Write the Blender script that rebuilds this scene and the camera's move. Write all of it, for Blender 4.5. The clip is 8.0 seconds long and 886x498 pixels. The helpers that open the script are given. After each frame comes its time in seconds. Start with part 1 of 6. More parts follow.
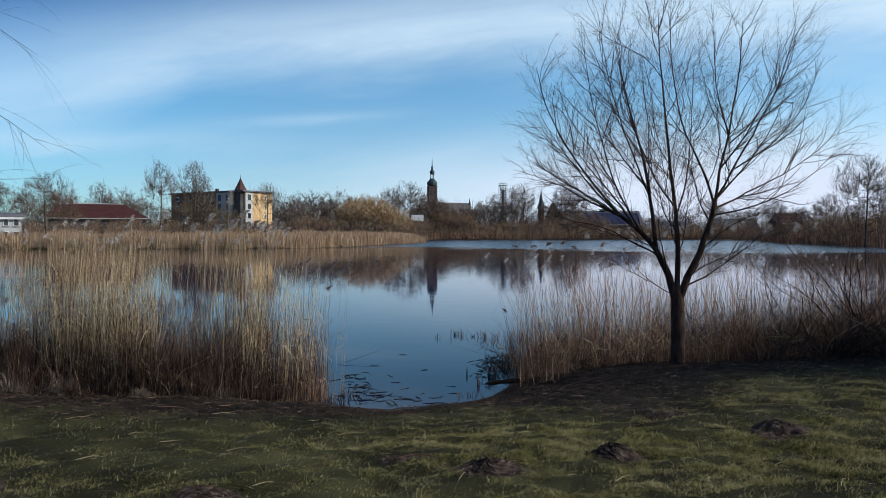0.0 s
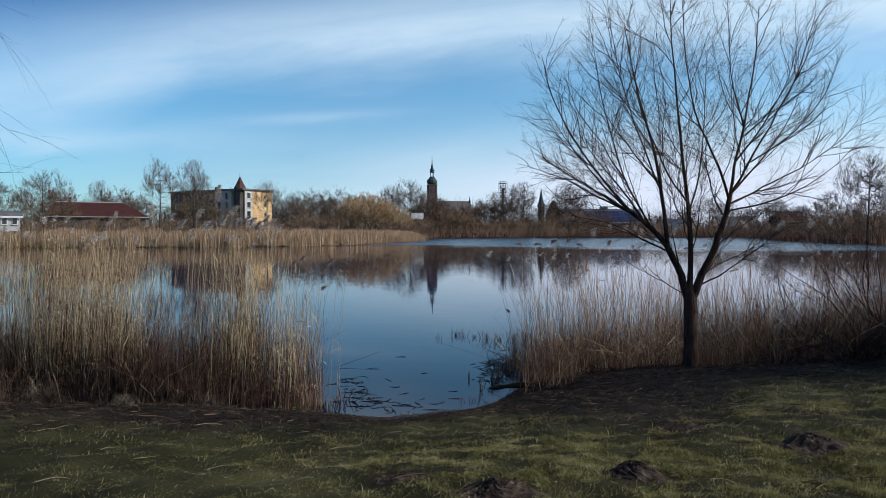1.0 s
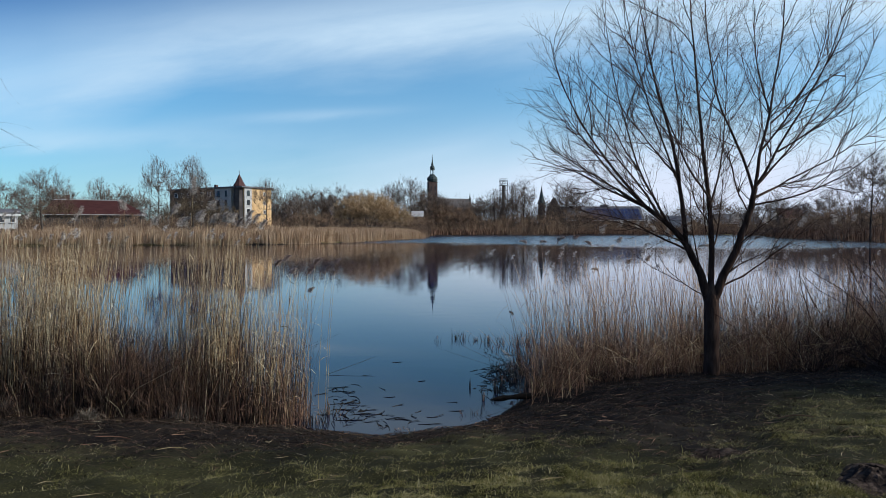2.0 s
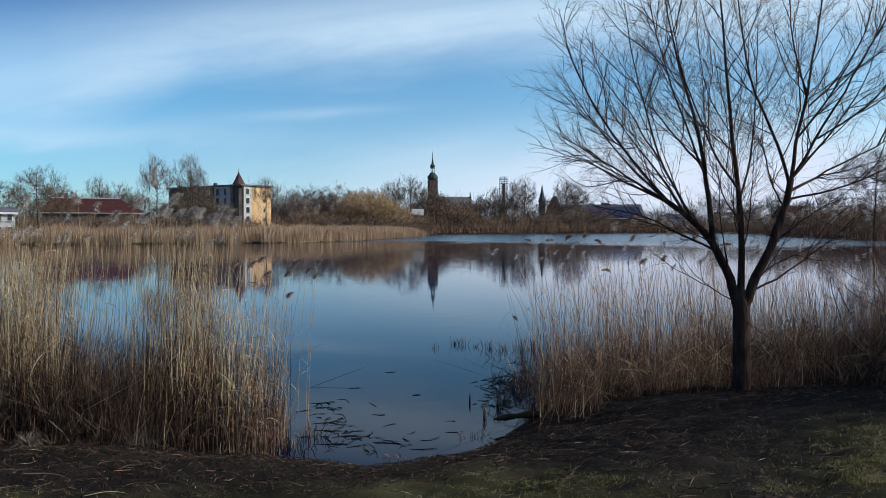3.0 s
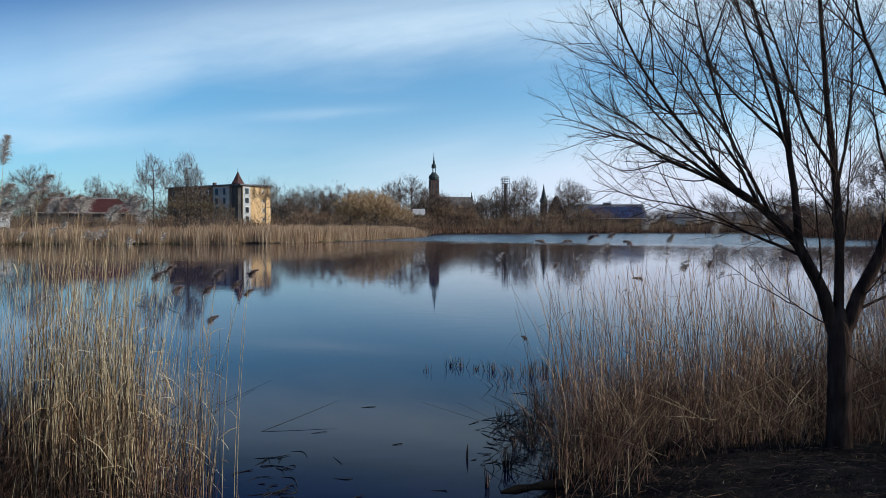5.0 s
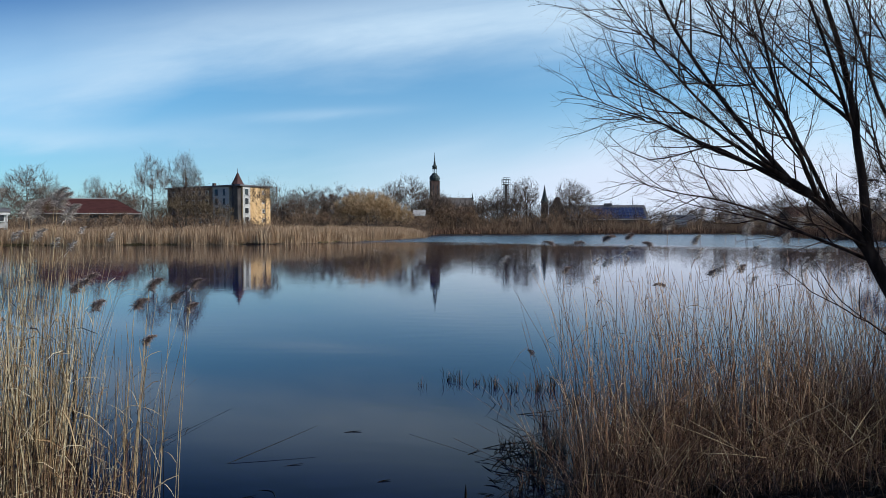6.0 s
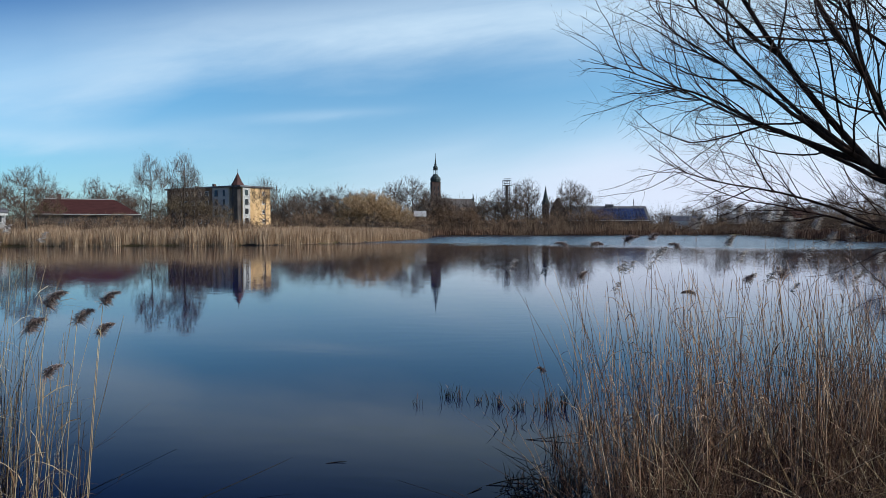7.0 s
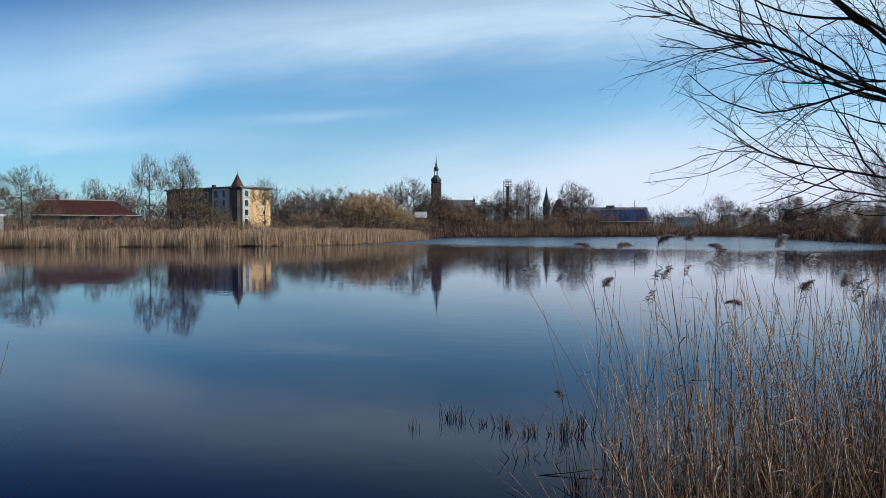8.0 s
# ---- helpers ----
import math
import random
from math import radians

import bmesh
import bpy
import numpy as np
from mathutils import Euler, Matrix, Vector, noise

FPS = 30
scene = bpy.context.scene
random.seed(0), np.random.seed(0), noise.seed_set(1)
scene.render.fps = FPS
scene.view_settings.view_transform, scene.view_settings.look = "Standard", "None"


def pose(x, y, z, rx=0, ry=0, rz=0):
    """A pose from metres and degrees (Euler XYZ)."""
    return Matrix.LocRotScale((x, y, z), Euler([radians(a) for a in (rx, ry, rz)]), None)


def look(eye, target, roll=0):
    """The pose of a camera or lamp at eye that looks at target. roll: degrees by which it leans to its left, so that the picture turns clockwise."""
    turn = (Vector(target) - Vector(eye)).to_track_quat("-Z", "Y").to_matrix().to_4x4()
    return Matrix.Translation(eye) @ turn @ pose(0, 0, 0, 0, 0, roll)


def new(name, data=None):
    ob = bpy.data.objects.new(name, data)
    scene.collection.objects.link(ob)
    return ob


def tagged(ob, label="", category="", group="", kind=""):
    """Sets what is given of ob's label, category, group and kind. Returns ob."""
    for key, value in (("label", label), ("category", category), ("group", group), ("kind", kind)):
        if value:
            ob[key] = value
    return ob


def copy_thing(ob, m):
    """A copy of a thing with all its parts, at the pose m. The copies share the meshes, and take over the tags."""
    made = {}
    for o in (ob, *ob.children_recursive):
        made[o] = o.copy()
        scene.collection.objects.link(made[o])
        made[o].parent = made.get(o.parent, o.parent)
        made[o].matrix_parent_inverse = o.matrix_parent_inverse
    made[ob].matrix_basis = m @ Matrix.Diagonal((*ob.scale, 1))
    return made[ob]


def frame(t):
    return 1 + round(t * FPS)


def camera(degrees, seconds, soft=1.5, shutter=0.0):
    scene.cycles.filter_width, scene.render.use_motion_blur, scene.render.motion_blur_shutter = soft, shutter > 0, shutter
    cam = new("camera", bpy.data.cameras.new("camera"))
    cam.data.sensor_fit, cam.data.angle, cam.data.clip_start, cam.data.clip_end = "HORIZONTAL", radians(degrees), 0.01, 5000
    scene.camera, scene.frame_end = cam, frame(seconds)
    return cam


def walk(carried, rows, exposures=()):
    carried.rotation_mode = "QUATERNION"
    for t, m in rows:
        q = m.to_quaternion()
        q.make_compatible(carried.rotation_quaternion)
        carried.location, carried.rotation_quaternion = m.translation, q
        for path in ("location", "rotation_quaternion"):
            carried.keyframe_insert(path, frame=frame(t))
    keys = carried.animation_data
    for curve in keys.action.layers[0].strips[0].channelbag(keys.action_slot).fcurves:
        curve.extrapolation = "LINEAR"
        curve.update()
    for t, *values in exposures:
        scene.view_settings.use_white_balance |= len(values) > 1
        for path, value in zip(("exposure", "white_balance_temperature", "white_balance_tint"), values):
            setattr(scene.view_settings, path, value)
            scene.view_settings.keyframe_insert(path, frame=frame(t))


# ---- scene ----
# ---------------------------------------------------------------- camera and walk
cam = camera(66.0, 8.0, soft=0.8)
walk(cam, [
    (0.0, pose(0.197, -2.420, 2.163, 88.87, 0.00, -0.03)),
    (0.5, pose(0.187, -2.221, 2.155, 88.82, 0.03, -0.03)),
    (1.0, pose(0.187, -1.937, 2.147, 88.72, 0.07, -0.03)),
    (1.5, pose(0.194, -1.579, 2.141, 88.62, 0.10, -0.02)),
    (3.0, pose(0.254, -0.207, 2.126, 88.38, 0.15, 0.03)),
    (3.5, pose(0.282, 0.307, 2.121, 88.35, 0.16, 0.06)),
    (4.0, pose(0.312, 0.828, 2.117, 88.34, 0.16, 0.08)),
    (4.5, pose(0.342, 1.348, 2.113, 88.36, 0.16, 0.11)),
    (6.0, pose(0.422, 2.850, 2.097, 88.46, 0.15, 0.21)),
    (6.5, pose(0.441, 3.330, 2.090, 88.51, 0.14, 0.24)),
    (7.0, pose(0.453, 3.810, 2.082, 88.55, 0.13, 0.28)),
    (7.5, pose(0.459, 4.302, 2.072, 88.59, 0.12, 0.31)),
    (8.0, pose(0.456, 4.825, 2.062, 88.65, 0.12, 0.34)),
], exposures=[(0.0, 0.11, 5990, 9.5), (8.0, 0.11, 5990, 9.5)])

# ---------------------------------------------------------------- world and sun
SUN_AZIMUTH, SUN_HEIGHT = 97.0, 28.0      # degrees clockwise from +y, and above the horizon
world = bpy.data.worlds.new("world")
scene.world = world
world.use_nodes = True
wn, wl = world.node_tree.nodes, world.node_tree.links
wn.clear()


def wnode(kind, **values):
    n = wn.new(kind)
    for key, value in values.items():
        n.inputs[key.replace("_", " ")].default_value = value
    return n


w_out = wn.new("ShaderNodeOutputWorld")
w_bg = wnode("ShaderNodeBackground", Strength=0.11)
w_sky = wn.new("ShaderNodeTexSky")
w_sky.sky_type = "NISHITA"
w_sky.sun_disc = False
w_sky.sun_elevation, w_sky.sun_rotation = radians(SUN_HEIGHT), radians(SUN_AZIMUTH)
w_sky.air_density, w_sky.dust_density, w_sky.ozone_density = 1.0, 0.4, 3.5
w_co = wn.new("ShaderNodeTexCoord")
w_sep = wn.new("ShaderNodeSeparateXYZ")
wl.new(w_co.outputs["Generated"], w_sep.inputs[0])


def wmath(op, a, b=None):
    n = wn.new("ShaderNodeMath")
    n.operation = op
    for k, v in enumerate((a, b)):
        if isinstance(v, (int, float)):
            n.inputs[k].default_value = v
        elif v is not None:
            wl.new(v, n.inputs[k])
    return n.outputs[0]


# thin high cloud: drifts and veils by bearing (p) and height (q) above the horizon, broken up by noise
w_ahead = wmath("MAXIMUM", wmath("ABSOLUTE", w_sep.outputs[1]), 0.25)
w_p, w_q = wmath("DIVIDE", w_sep.outputs[0], w_ahead), wmath("DIVIDE", w_sep.outputs[2], w_ahead)


def wnoise(sx, sy, slant, seed, scale, detail, rough):
    c = wn.new("ShaderNodeCombineXYZ")
    wl.new(wmath("MULTIPLY", w_p, sx), c.inputs[0])
    wl.new(wmath("MULTIPLY", wmath("SUBTRACT", w_q, wmath("MULTIPLY", w_p, slant)), sy), c.inputs[1])
    c.inputs[2].default_value = seed
    n = wnode("ShaderNodeTexNoise", Scale=scale, Detail=detail, Roughness=rough, Distortion=0.3)
    wl.new(c.outputs[0], n.inputs["Vector"])
    return n.outputs["Fac"]


def wbell(value, centre, width):
    d = wmath("DIVIDE", wmath("SUBTRACT", value, centre), width)
    return wmath("EXPONENT", wmath("MULTIPLY", wmath("MULTIPLY", d, d), -1.0))


w_broad = wnoise(1.3, 4.0, 0.18, 3.7, 1.6, 5.0, 0.5)
w_fine = wnoise(2.2, 11.0, 0.12, 8.1, 2.0, 7.0, 0.58)
w_q2 = wmath("ADD", w_q, wmath("MULTIPLY", wmath("SUBTRACT", w_broad, 0.5), 0.13))
w_q3 = wmath("ADD", w_q, wmath("ADD", wmath("MULTIPLY", wmath("SUBTRACT", w_broad, 0.5), 0.05), wmath("MULTIPLY", wmath("SUBTRACT", w_fine, 0.5), 0.035)))


def wclamp(value):
    value.node.use_clamp = True
    return value


w_left = wclamp(wmath("DIVIDE", wmath("SUBTRACT", -0.36, w_p), 0.22))
w_line = wmath("ADD", wmath("MULTIPLY", w_p, 0.14), 0.285)
w_under = wmath("SUBTRACT", wmath("ADD", wmath("MULTIPLY", w_p, 0.03), 0.200), wmath("MULTIPLY", w_left, 0.075))                  # the veil's lower edge
w_veil = wmath("MULTIPLY", wbell(wmath("SUBTRACT", w_q3, w_line), 0.0, 0.105), wclamp(wmath("DIVIDE", wmath("SUBTRACT", w_q3, w_under), 0.085)))
w_veil2 = wmath("MULTIPLY", wbell(w_q3, 0.137, 0.016), wbell(w_p, -0.62, 0.28))              # low drift on one side
w_streak = wmath("MULTIPLY", wbell(wmath("SUBTRACT", wmath("ADD", w_q, wmath("MULTIPLY", wmath("SUBTRACT", w_fine, 0.5), 0.012)), wmath("ADD", wmath("MULTIPLY", w_p, 0.05), 0.180)), 0.0, 0.008), wbell(w_p, -0.19, 0.12))
w_sunny = wmath("MULTIPLY", wmath("MULTIPLY", wmath("ADD", w_p, -0.10), 1.3), 1.0)
w_sunny.node.use_clamp = True
w_low = wbell(w_q2, 0.0, 0.125)
w_sum = wmath("ADD", wmath("MULTIPLY", wmath("MULTIPLY", w_veil, 0.72), wmath("SUBTRACT", 1.0, wmath("MULTIPLY", w_left, 0.42))), wmath("MULTIPLY", w_veil2, 0.30))
w_sum = wmath("ADD", w_sum, wmath("MULTIPLY", w_streak, 0.24))
w_sum = wmath("ADD", w_sum, wmath("MULTIPLY", w_sunny, 0.36))
w_side = wmath("ADD", wmath("MULTIPLY", w_p, 0.95), 0.68)
w_side.node.use_clamp = True
w_sum = wmath("ADD", w_sum, wmath("MULTIPLY", wmath("MULTIPLY", w_low, w_side), 1.25))
w_mask = wmath("MULTIPLY", w_sum, wmath("ADD", wmath("MULTIPLY", w_fine, 1.1), 0.42))
w_mask = wmath("ADD", w_mask, wmath("MULTIPLY", wmath("SUBTRACT", w_broad, 0.45), 0.22))
w_gap = wmath("MULTIPLY", wbell(wmath("SUBTRACT", w_q2, wmath("MULTIPLY", w_p, 0.05)), 0.185, 0.04), wbell(w_p, 0.15, 0.26))     # a clear blue rift
w_mask = wmath("MULTIPLY", w_mask, wmath("SUBTRACT", 1.0, wmath("MULTIPLY", w_gap, 0.40)))
w_high = wmath("DIVIDE", wmath("SUBTRACT", w_q, 0.31), 0.14)
w_high.node.use_clamp = True
w_clear = wclamp(wmath("SUBTRACT", 0.5, wmath("MULTIPLY", w_p, 1.1)))
w_mask = wmath("MULTIPLY", w_mask, wmath("SUBTRACT", 1.0, wmath("MULTIPLY", w_high, wmath("MULTIPLY", w_clear, 0.9))))
w_mask = wmath("MINIMUM", wmath("MAXIMUM", w_mask, 0.0), 0.9)
w_east = wmath("ADD", wmath("MULTIPLY", w_p, 2.0), 0.42)
w_east.node.use_clamp = True
w_haze = wmath("MULTIPLY", wmath("MULTIPLY", wbell(w_q3, 0.055, 0.075), w_east), 0.8)                # pale milky haze below the sun
w_tint = wn.new("ShaderNodeMixRGB")
w_tint.blend_type = "MULTIPLY"
w_tint.inputs[0].default_value = 1.0
w_tint.inputs[2].default_value = (0.83, 1.19, 1.205, 1)
w_deep = wn.new("ShaderNodeMixRGB")          # the blue deepens towards the zenith
w_deep.blend_type = "MULTIPLY"
w_deep.inputs[2].default_value = (0.15, 0.245, 0.50, 1)
w_rise = wmath("DIVIDE", wmath("SUBTRACT", w_q, wmath("ADD", wmath("MULTIPLY", w_p, 0.13), 0.31)), 0.20)
w_rise.node.use_clamp = True
wl.new(w_rise, w_deep.inputs[0])
w_west = wn.new("ShaderNodeMixRGB")          # the sky away from the sun is duller near the horizon
w_west.blend_type = "MULTIPLY"
w_west.inputs[2].default_value = (0.78, 0.79, 0.85, 1)
wl.new(wmath("MULTIPLY", wbell(w_q, 0.07, 0.15), wmath("SUBTRACT", 1.0, w_east)), w_west.inputs[0])
wl.new(w_sky.outputs[0], w_west.inputs[1])
wl.new(w_west.outputs[0], w_deep.inputs[1])
wl.new(w_deep.outputs[0], w_tint.inputs[1])
w_mix = wn.new("ShaderNodeMixRGB")
w_mix.inputs[2].default_value = (5.75, 6.95, 7.7, 1)
wl.new(w_mask, w_mix.inputs[0])
wl.new(w_tint.outputs[0], w_mix.inputs[1])
w_milk = wn.new("ShaderNodeMixRGB")
w_milk.inputs[2].default_value = (6.7, 6.8, 7.7, 1)
wl.new(w_haze, w_milk.inputs[0])
wl.new(w_mix.outputs[0], w_milk.inputs[1])
wl.new(w_milk.outputs[0], w_bg.inputs[0])
wl.new(w_bg.outputs[0], w_out.inputs[0])

sun = new("sun", bpy.data.lights.new("sun", "SUN"))
sun.data.energy, sun.data.angle, sun.data.color = 4.5, radians(0.53), (1.0, 0.93, 0.82)
a, e = radians(SUN_AZIMUTH), radians(SUN_HEIGHT)
sun.matrix_world = look((math.sin(a) * math.cos(e) * 80, math.cos(a) * math.cos(e) * 80, math.sin(e) * 80), (0, 0, 0))


# ---------------------------------------------------------------- materials
def material(name, colors, rough=0.8, scale=4.0, detail=5.0, bump=0.0, bump_scale=40.0, island=0.0, spread=0.0,
             stretch=(1, 1, 1), metal=0.0, spec=0.08, positions=None, by_object=False, through_light=0.0, coarse=0.0):
    """A noise-mottled surface: a ramp of colours over noise, with a random shift a piece and a fine relief."""
    m = bpy.data.materials.new(name)
    m.use_nodes = True
    n, l = m.node_tree.nodes, m.node_tree.links
    bsdf = n["Principled BSDF"]
    co = n.new("ShaderNodeTexCoord")
    mp = n.new("ShaderNodeMapping")
    mp.inputs["Scale"].default_value = stretch
    l.new(co.outputs["Object"], mp.inputs[0])
    no = n.new("ShaderNodeTexNoise")
    no.inputs["Scale"].default_value, no.inputs["Detail"].default_value = scale, detail
    l.new(mp.outputs[0], no.inputs["Vector"])
    value = no.outputs["Fac"]
    if coarse:
        n2 = n.new("ShaderNodeTexNoise")
        n2.inputs["Scale"].default_value, n2.inputs["Detail"].default_value = coarse, 3.0
        l.new(co.outputs["Object"], n2.inputs["Vector"])
        mx = n.new("ShaderNodeMath")
        mx.operation = "MULTIPLY_ADD"
        l.new(n2.outputs["Fac"], mx.inputs[0])
        mx.inputs[1].default_value = 0.55
        half = n.new("ShaderNodeMath")
        half.operation = "MULTIPLY"
        l.new(value, half.inputs[0])
        half.inputs[1].default_value = 0.45
        l.new(half.outputs[0], mx.inputs[2])
        value = mx.outputs[0]
    if island:
        if by_object:
            rnd = n.new("ShaderNodeObjectInfo").outputs["Random"]
        else:
            rnd = n.new("ShaderNodeNewGeometry").outputs["Random Per Island"]
        sub = n.new("ShaderNodeMath")
        sub.operation = "MULTIPLY_ADD"
        l.new(rnd, sub.inputs[0])
        sub.inputs[1].default_value = island
        add = n.new("ShaderNodeMath")
        add.operation = "SUBTRACT"
        l.new(value, add.inputs[0])
        add.inputs[1].default_value = island / 2
        l.new(add.outputs[0], sub.inputs[2])
        value = sub.outputs[0]
    ramp = n.new("ShaderNodeValToRGB")
    el = ramp.color_ramp.elements
    pos = positions or [0.3 + 0.4 * k / max(1, len(colors) - 1) for k in range(len(colors))]
    while len(el) < len(colors):
        el.new(0.5)
    for k, c in enumerate(colors):
        el[k].position, el[k].color = pos[k], (*c, 1)
    l.new(value, ramp.inputs[0])
    l.new(ramp.outputs[0], bsdf.inputs["Base Color"])
    bsdf.inputs["Roughness"].default_value = rough
    bsdf.inputs["Metallic"].default_value = metal
    bsdf.inputs["Specular IOR Level"].default_value = spec
    if bump:
        nb = n.new("ShaderNodeTexNoise")
        nb.inputs["Scale"].default_value, nb.inputs["Detail"].default_value = bump_scale, 4.0
        l.new(mp.outputs[0], nb.inputs["Vector"])
        b = n.new("ShaderNodeBump")
        b.inputs["Strength"].default_value, b.inputs["Distance"].default_value = bump, 0.5 / bump_scale
        l.new(nb.outputs["Fac"], b.inputs["Height"])
        l.new(b.outputs[0], bsdf.inputs["Normal"])
    if through_light:
        tr = n.new("ShaderNodeBsdfTranslucent")
        l.new(ramp.outputs[0], tr.inputs[0])
        mix = n.new("ShaderNodeMixShader")
        mix.inputs[0].default_value = through_light
        l.new(bsdf.outputs[0], mix.inputs[1])
        l.new(tr.outputs[0], mix.inputs[2])
        l.new(mix.outputs[0], n["Material Output"].inputs[0])
    return m


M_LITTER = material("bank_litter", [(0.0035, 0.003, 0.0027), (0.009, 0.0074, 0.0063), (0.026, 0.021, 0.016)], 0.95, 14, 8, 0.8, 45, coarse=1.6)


def shaded_bank_soil():
    """Turf soil that goes over into litter, darkened for the bank's shade, where the ground's litter value rises, with
    a ragged edge.
    """
    m = material("shaded_bank_soil", [(0.008, 0.0075, 0.004), (0.023, 0.022, 0.009), (0.070, 0.066, 0.028)], 0.95, 85, 8, 1.0, 120, coarse=1.1, positions=[0.34, 0.50, 0.66])
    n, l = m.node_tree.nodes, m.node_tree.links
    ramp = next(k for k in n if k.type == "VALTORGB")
    # dark ramp: the litter's tone, with the bank's shade put into it
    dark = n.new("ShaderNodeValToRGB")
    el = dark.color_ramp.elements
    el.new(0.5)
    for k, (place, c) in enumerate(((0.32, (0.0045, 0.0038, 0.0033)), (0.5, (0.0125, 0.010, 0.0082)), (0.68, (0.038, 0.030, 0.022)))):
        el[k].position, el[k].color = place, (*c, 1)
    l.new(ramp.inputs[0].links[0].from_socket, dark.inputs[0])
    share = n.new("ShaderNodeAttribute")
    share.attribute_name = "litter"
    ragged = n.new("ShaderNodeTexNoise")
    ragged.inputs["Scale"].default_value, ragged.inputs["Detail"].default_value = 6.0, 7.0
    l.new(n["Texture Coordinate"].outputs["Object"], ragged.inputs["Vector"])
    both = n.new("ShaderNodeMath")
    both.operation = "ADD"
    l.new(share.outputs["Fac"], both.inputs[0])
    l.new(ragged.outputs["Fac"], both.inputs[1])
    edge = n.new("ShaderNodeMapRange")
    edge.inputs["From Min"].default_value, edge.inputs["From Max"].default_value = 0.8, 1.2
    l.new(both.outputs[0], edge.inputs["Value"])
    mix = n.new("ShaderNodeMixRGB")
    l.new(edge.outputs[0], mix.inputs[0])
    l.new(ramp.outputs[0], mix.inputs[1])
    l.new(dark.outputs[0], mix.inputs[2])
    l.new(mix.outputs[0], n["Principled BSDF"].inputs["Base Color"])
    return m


M_SHADED_BANK = shaded_bank_soil()
M_MUD = material("pond_mud", [(0.008, 0.007, 0.006), (0.022, 0.018, 0.013)], 0.6, 6, 6, 0.4, 30)
M_MEADOW = material("far_meadow", [(0.06, 0.045, 0.02), (0.12, 0.10, 0.045), (0.17, 0.13, 0.07)], 0.95, 0.15, 8)
M_GRASS = material("grass", [(0.045, 0.046, 0.015), (0.172, 0.161, 0.050), (0.32, 0.285, 0.120), (0.52, 0.455, 0.26)], 0.9, 11.0, 3,
                   island=0.5, positions=[0.22, 0.44, 0.62, 0.80], through_light=0.4, spec=0.03, coarse=2.2)
M_STRAW = material("dry_straw", [(0.16, 0.11, 0.06), (0.34, 0.26, 0.14), (0.50, 0.42, 0.27)], 0.75, 6, 3, island=0.8, through_light=0.1)
M_REED = material("dry_reed", [(0.16, 0.09, 0.045), (0.36, 0.243, 0.126), (0.52, 0.40, 0.228), (0.66, 0.555, 0.365)], 0.6, 5, 3, island=0.9,
                  positions=[0.1, 0.4, 0.65, 0.9], through_light=0.15)
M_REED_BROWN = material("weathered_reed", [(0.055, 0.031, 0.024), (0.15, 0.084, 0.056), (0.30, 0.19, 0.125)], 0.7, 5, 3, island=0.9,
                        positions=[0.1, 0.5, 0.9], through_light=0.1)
M_REED_MIX = material("tan_reed", [(0.085, 0.042, 0.025), (0.235, 0.135, 0.078), (0.50, 0.36, 0.24)], 0.7, 5, 3, island=0.9,
                      positions=[0.1, 0.5, 0.9], through_light=0.12)
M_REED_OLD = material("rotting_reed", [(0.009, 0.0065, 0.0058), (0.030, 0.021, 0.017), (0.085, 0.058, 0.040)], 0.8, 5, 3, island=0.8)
M_REED_FAR = material("far_reed", [(0.24, 0.15, 0.088), (0.42, 0.29, 0.178), (0.54, 0.40, 0.265)], 0.8, 0.4, 4, island=0.8)
M_PLUME = material("reed_plume", [(0.25, 0.21, 0.185), (0.44, 0.39, 0.345), (0.62, 0.57, 0.51)], 0.9, 9, 3, island=0.7, through_light=0.3)
M_PLUME_DARK = material("old_plume", [(0.14, 0.100, 0.090), (0.28, 0.212, 0.190), (0.46, 0.375, 0.33)], 0.9, 9, 3, island=0.7, through_light=0.4)
M_CRUMBS = material("crumbled_litter", [(0.010, 0.008, 0.006), (0.035, 0.026, 0.018), (0.085, 0.064, 0.044)], 0.9, 5, 3, island=0.9, positions=[0.2, 0.55, 0.95])
M_WET = material("wet_stalk", [(0.007, 0.0065, 0.006), (0.022, 0.019, 0.015)], 0.4, 9, 3, island=0.6)
M_BARK = material("willow_bark", [(0.018, 0.010, 0.008), (0.052, 0.031, 0.023), (0.095, 0.060, 0.045)], 0.9, 14, 8, 0.9, 35, stretch=(1, 1, 0.25))
M_TWIG = material("willow_twig", [(0.022, 0.013, 0.011), (0.060, 0.037, 0.030), (0.12, 0.076, 0.056)], 0.6, 7, 3, island=0.7)
M_FAR_BARK = material("far_bark", [(0.05, 0.04, 0.035), (0.11, 0.09, 0.075)], 0.9, 2, 4)
M_FAR_TWIG = material("bare_twigs", [(0.062, 0.046, 0.038), (0.124, 0.092, 0.072), (0.195, 0.150, 0.118)], 0.8, 0.3, 3, island=0.6)
M_FAR_GOLD = material("golden_twigs", [(0.25, 0.170, 0.096), (0.41, 0.288, 0.166), (0.52, 0.38, 0.23)], 0.8, 0.3, 3, island=0.6)
M_FAR_OLIVE = material("olive_twigs", [(0.065, 0.048, 0.032), (0.125, 0.092, 0.058), (0.19, 0.145, 0.09)], 0.8, 0.3, 3, island=0.6)
M_SCRUB = material("scrub_twigs", [(0.125, 0.08, 0.054), (0.232, 0.152, 0.096), (0.325, 0.225, 0.145)], 0.85, 0.25, 3, island=0.7)
M_HAY = material("grey_hay", [(0.07, 0.056, 0.042), (0.15, 0.125, 0.095), (0.23, 0.195, 0.15)], 0.8, 6, 3, island=0.8)
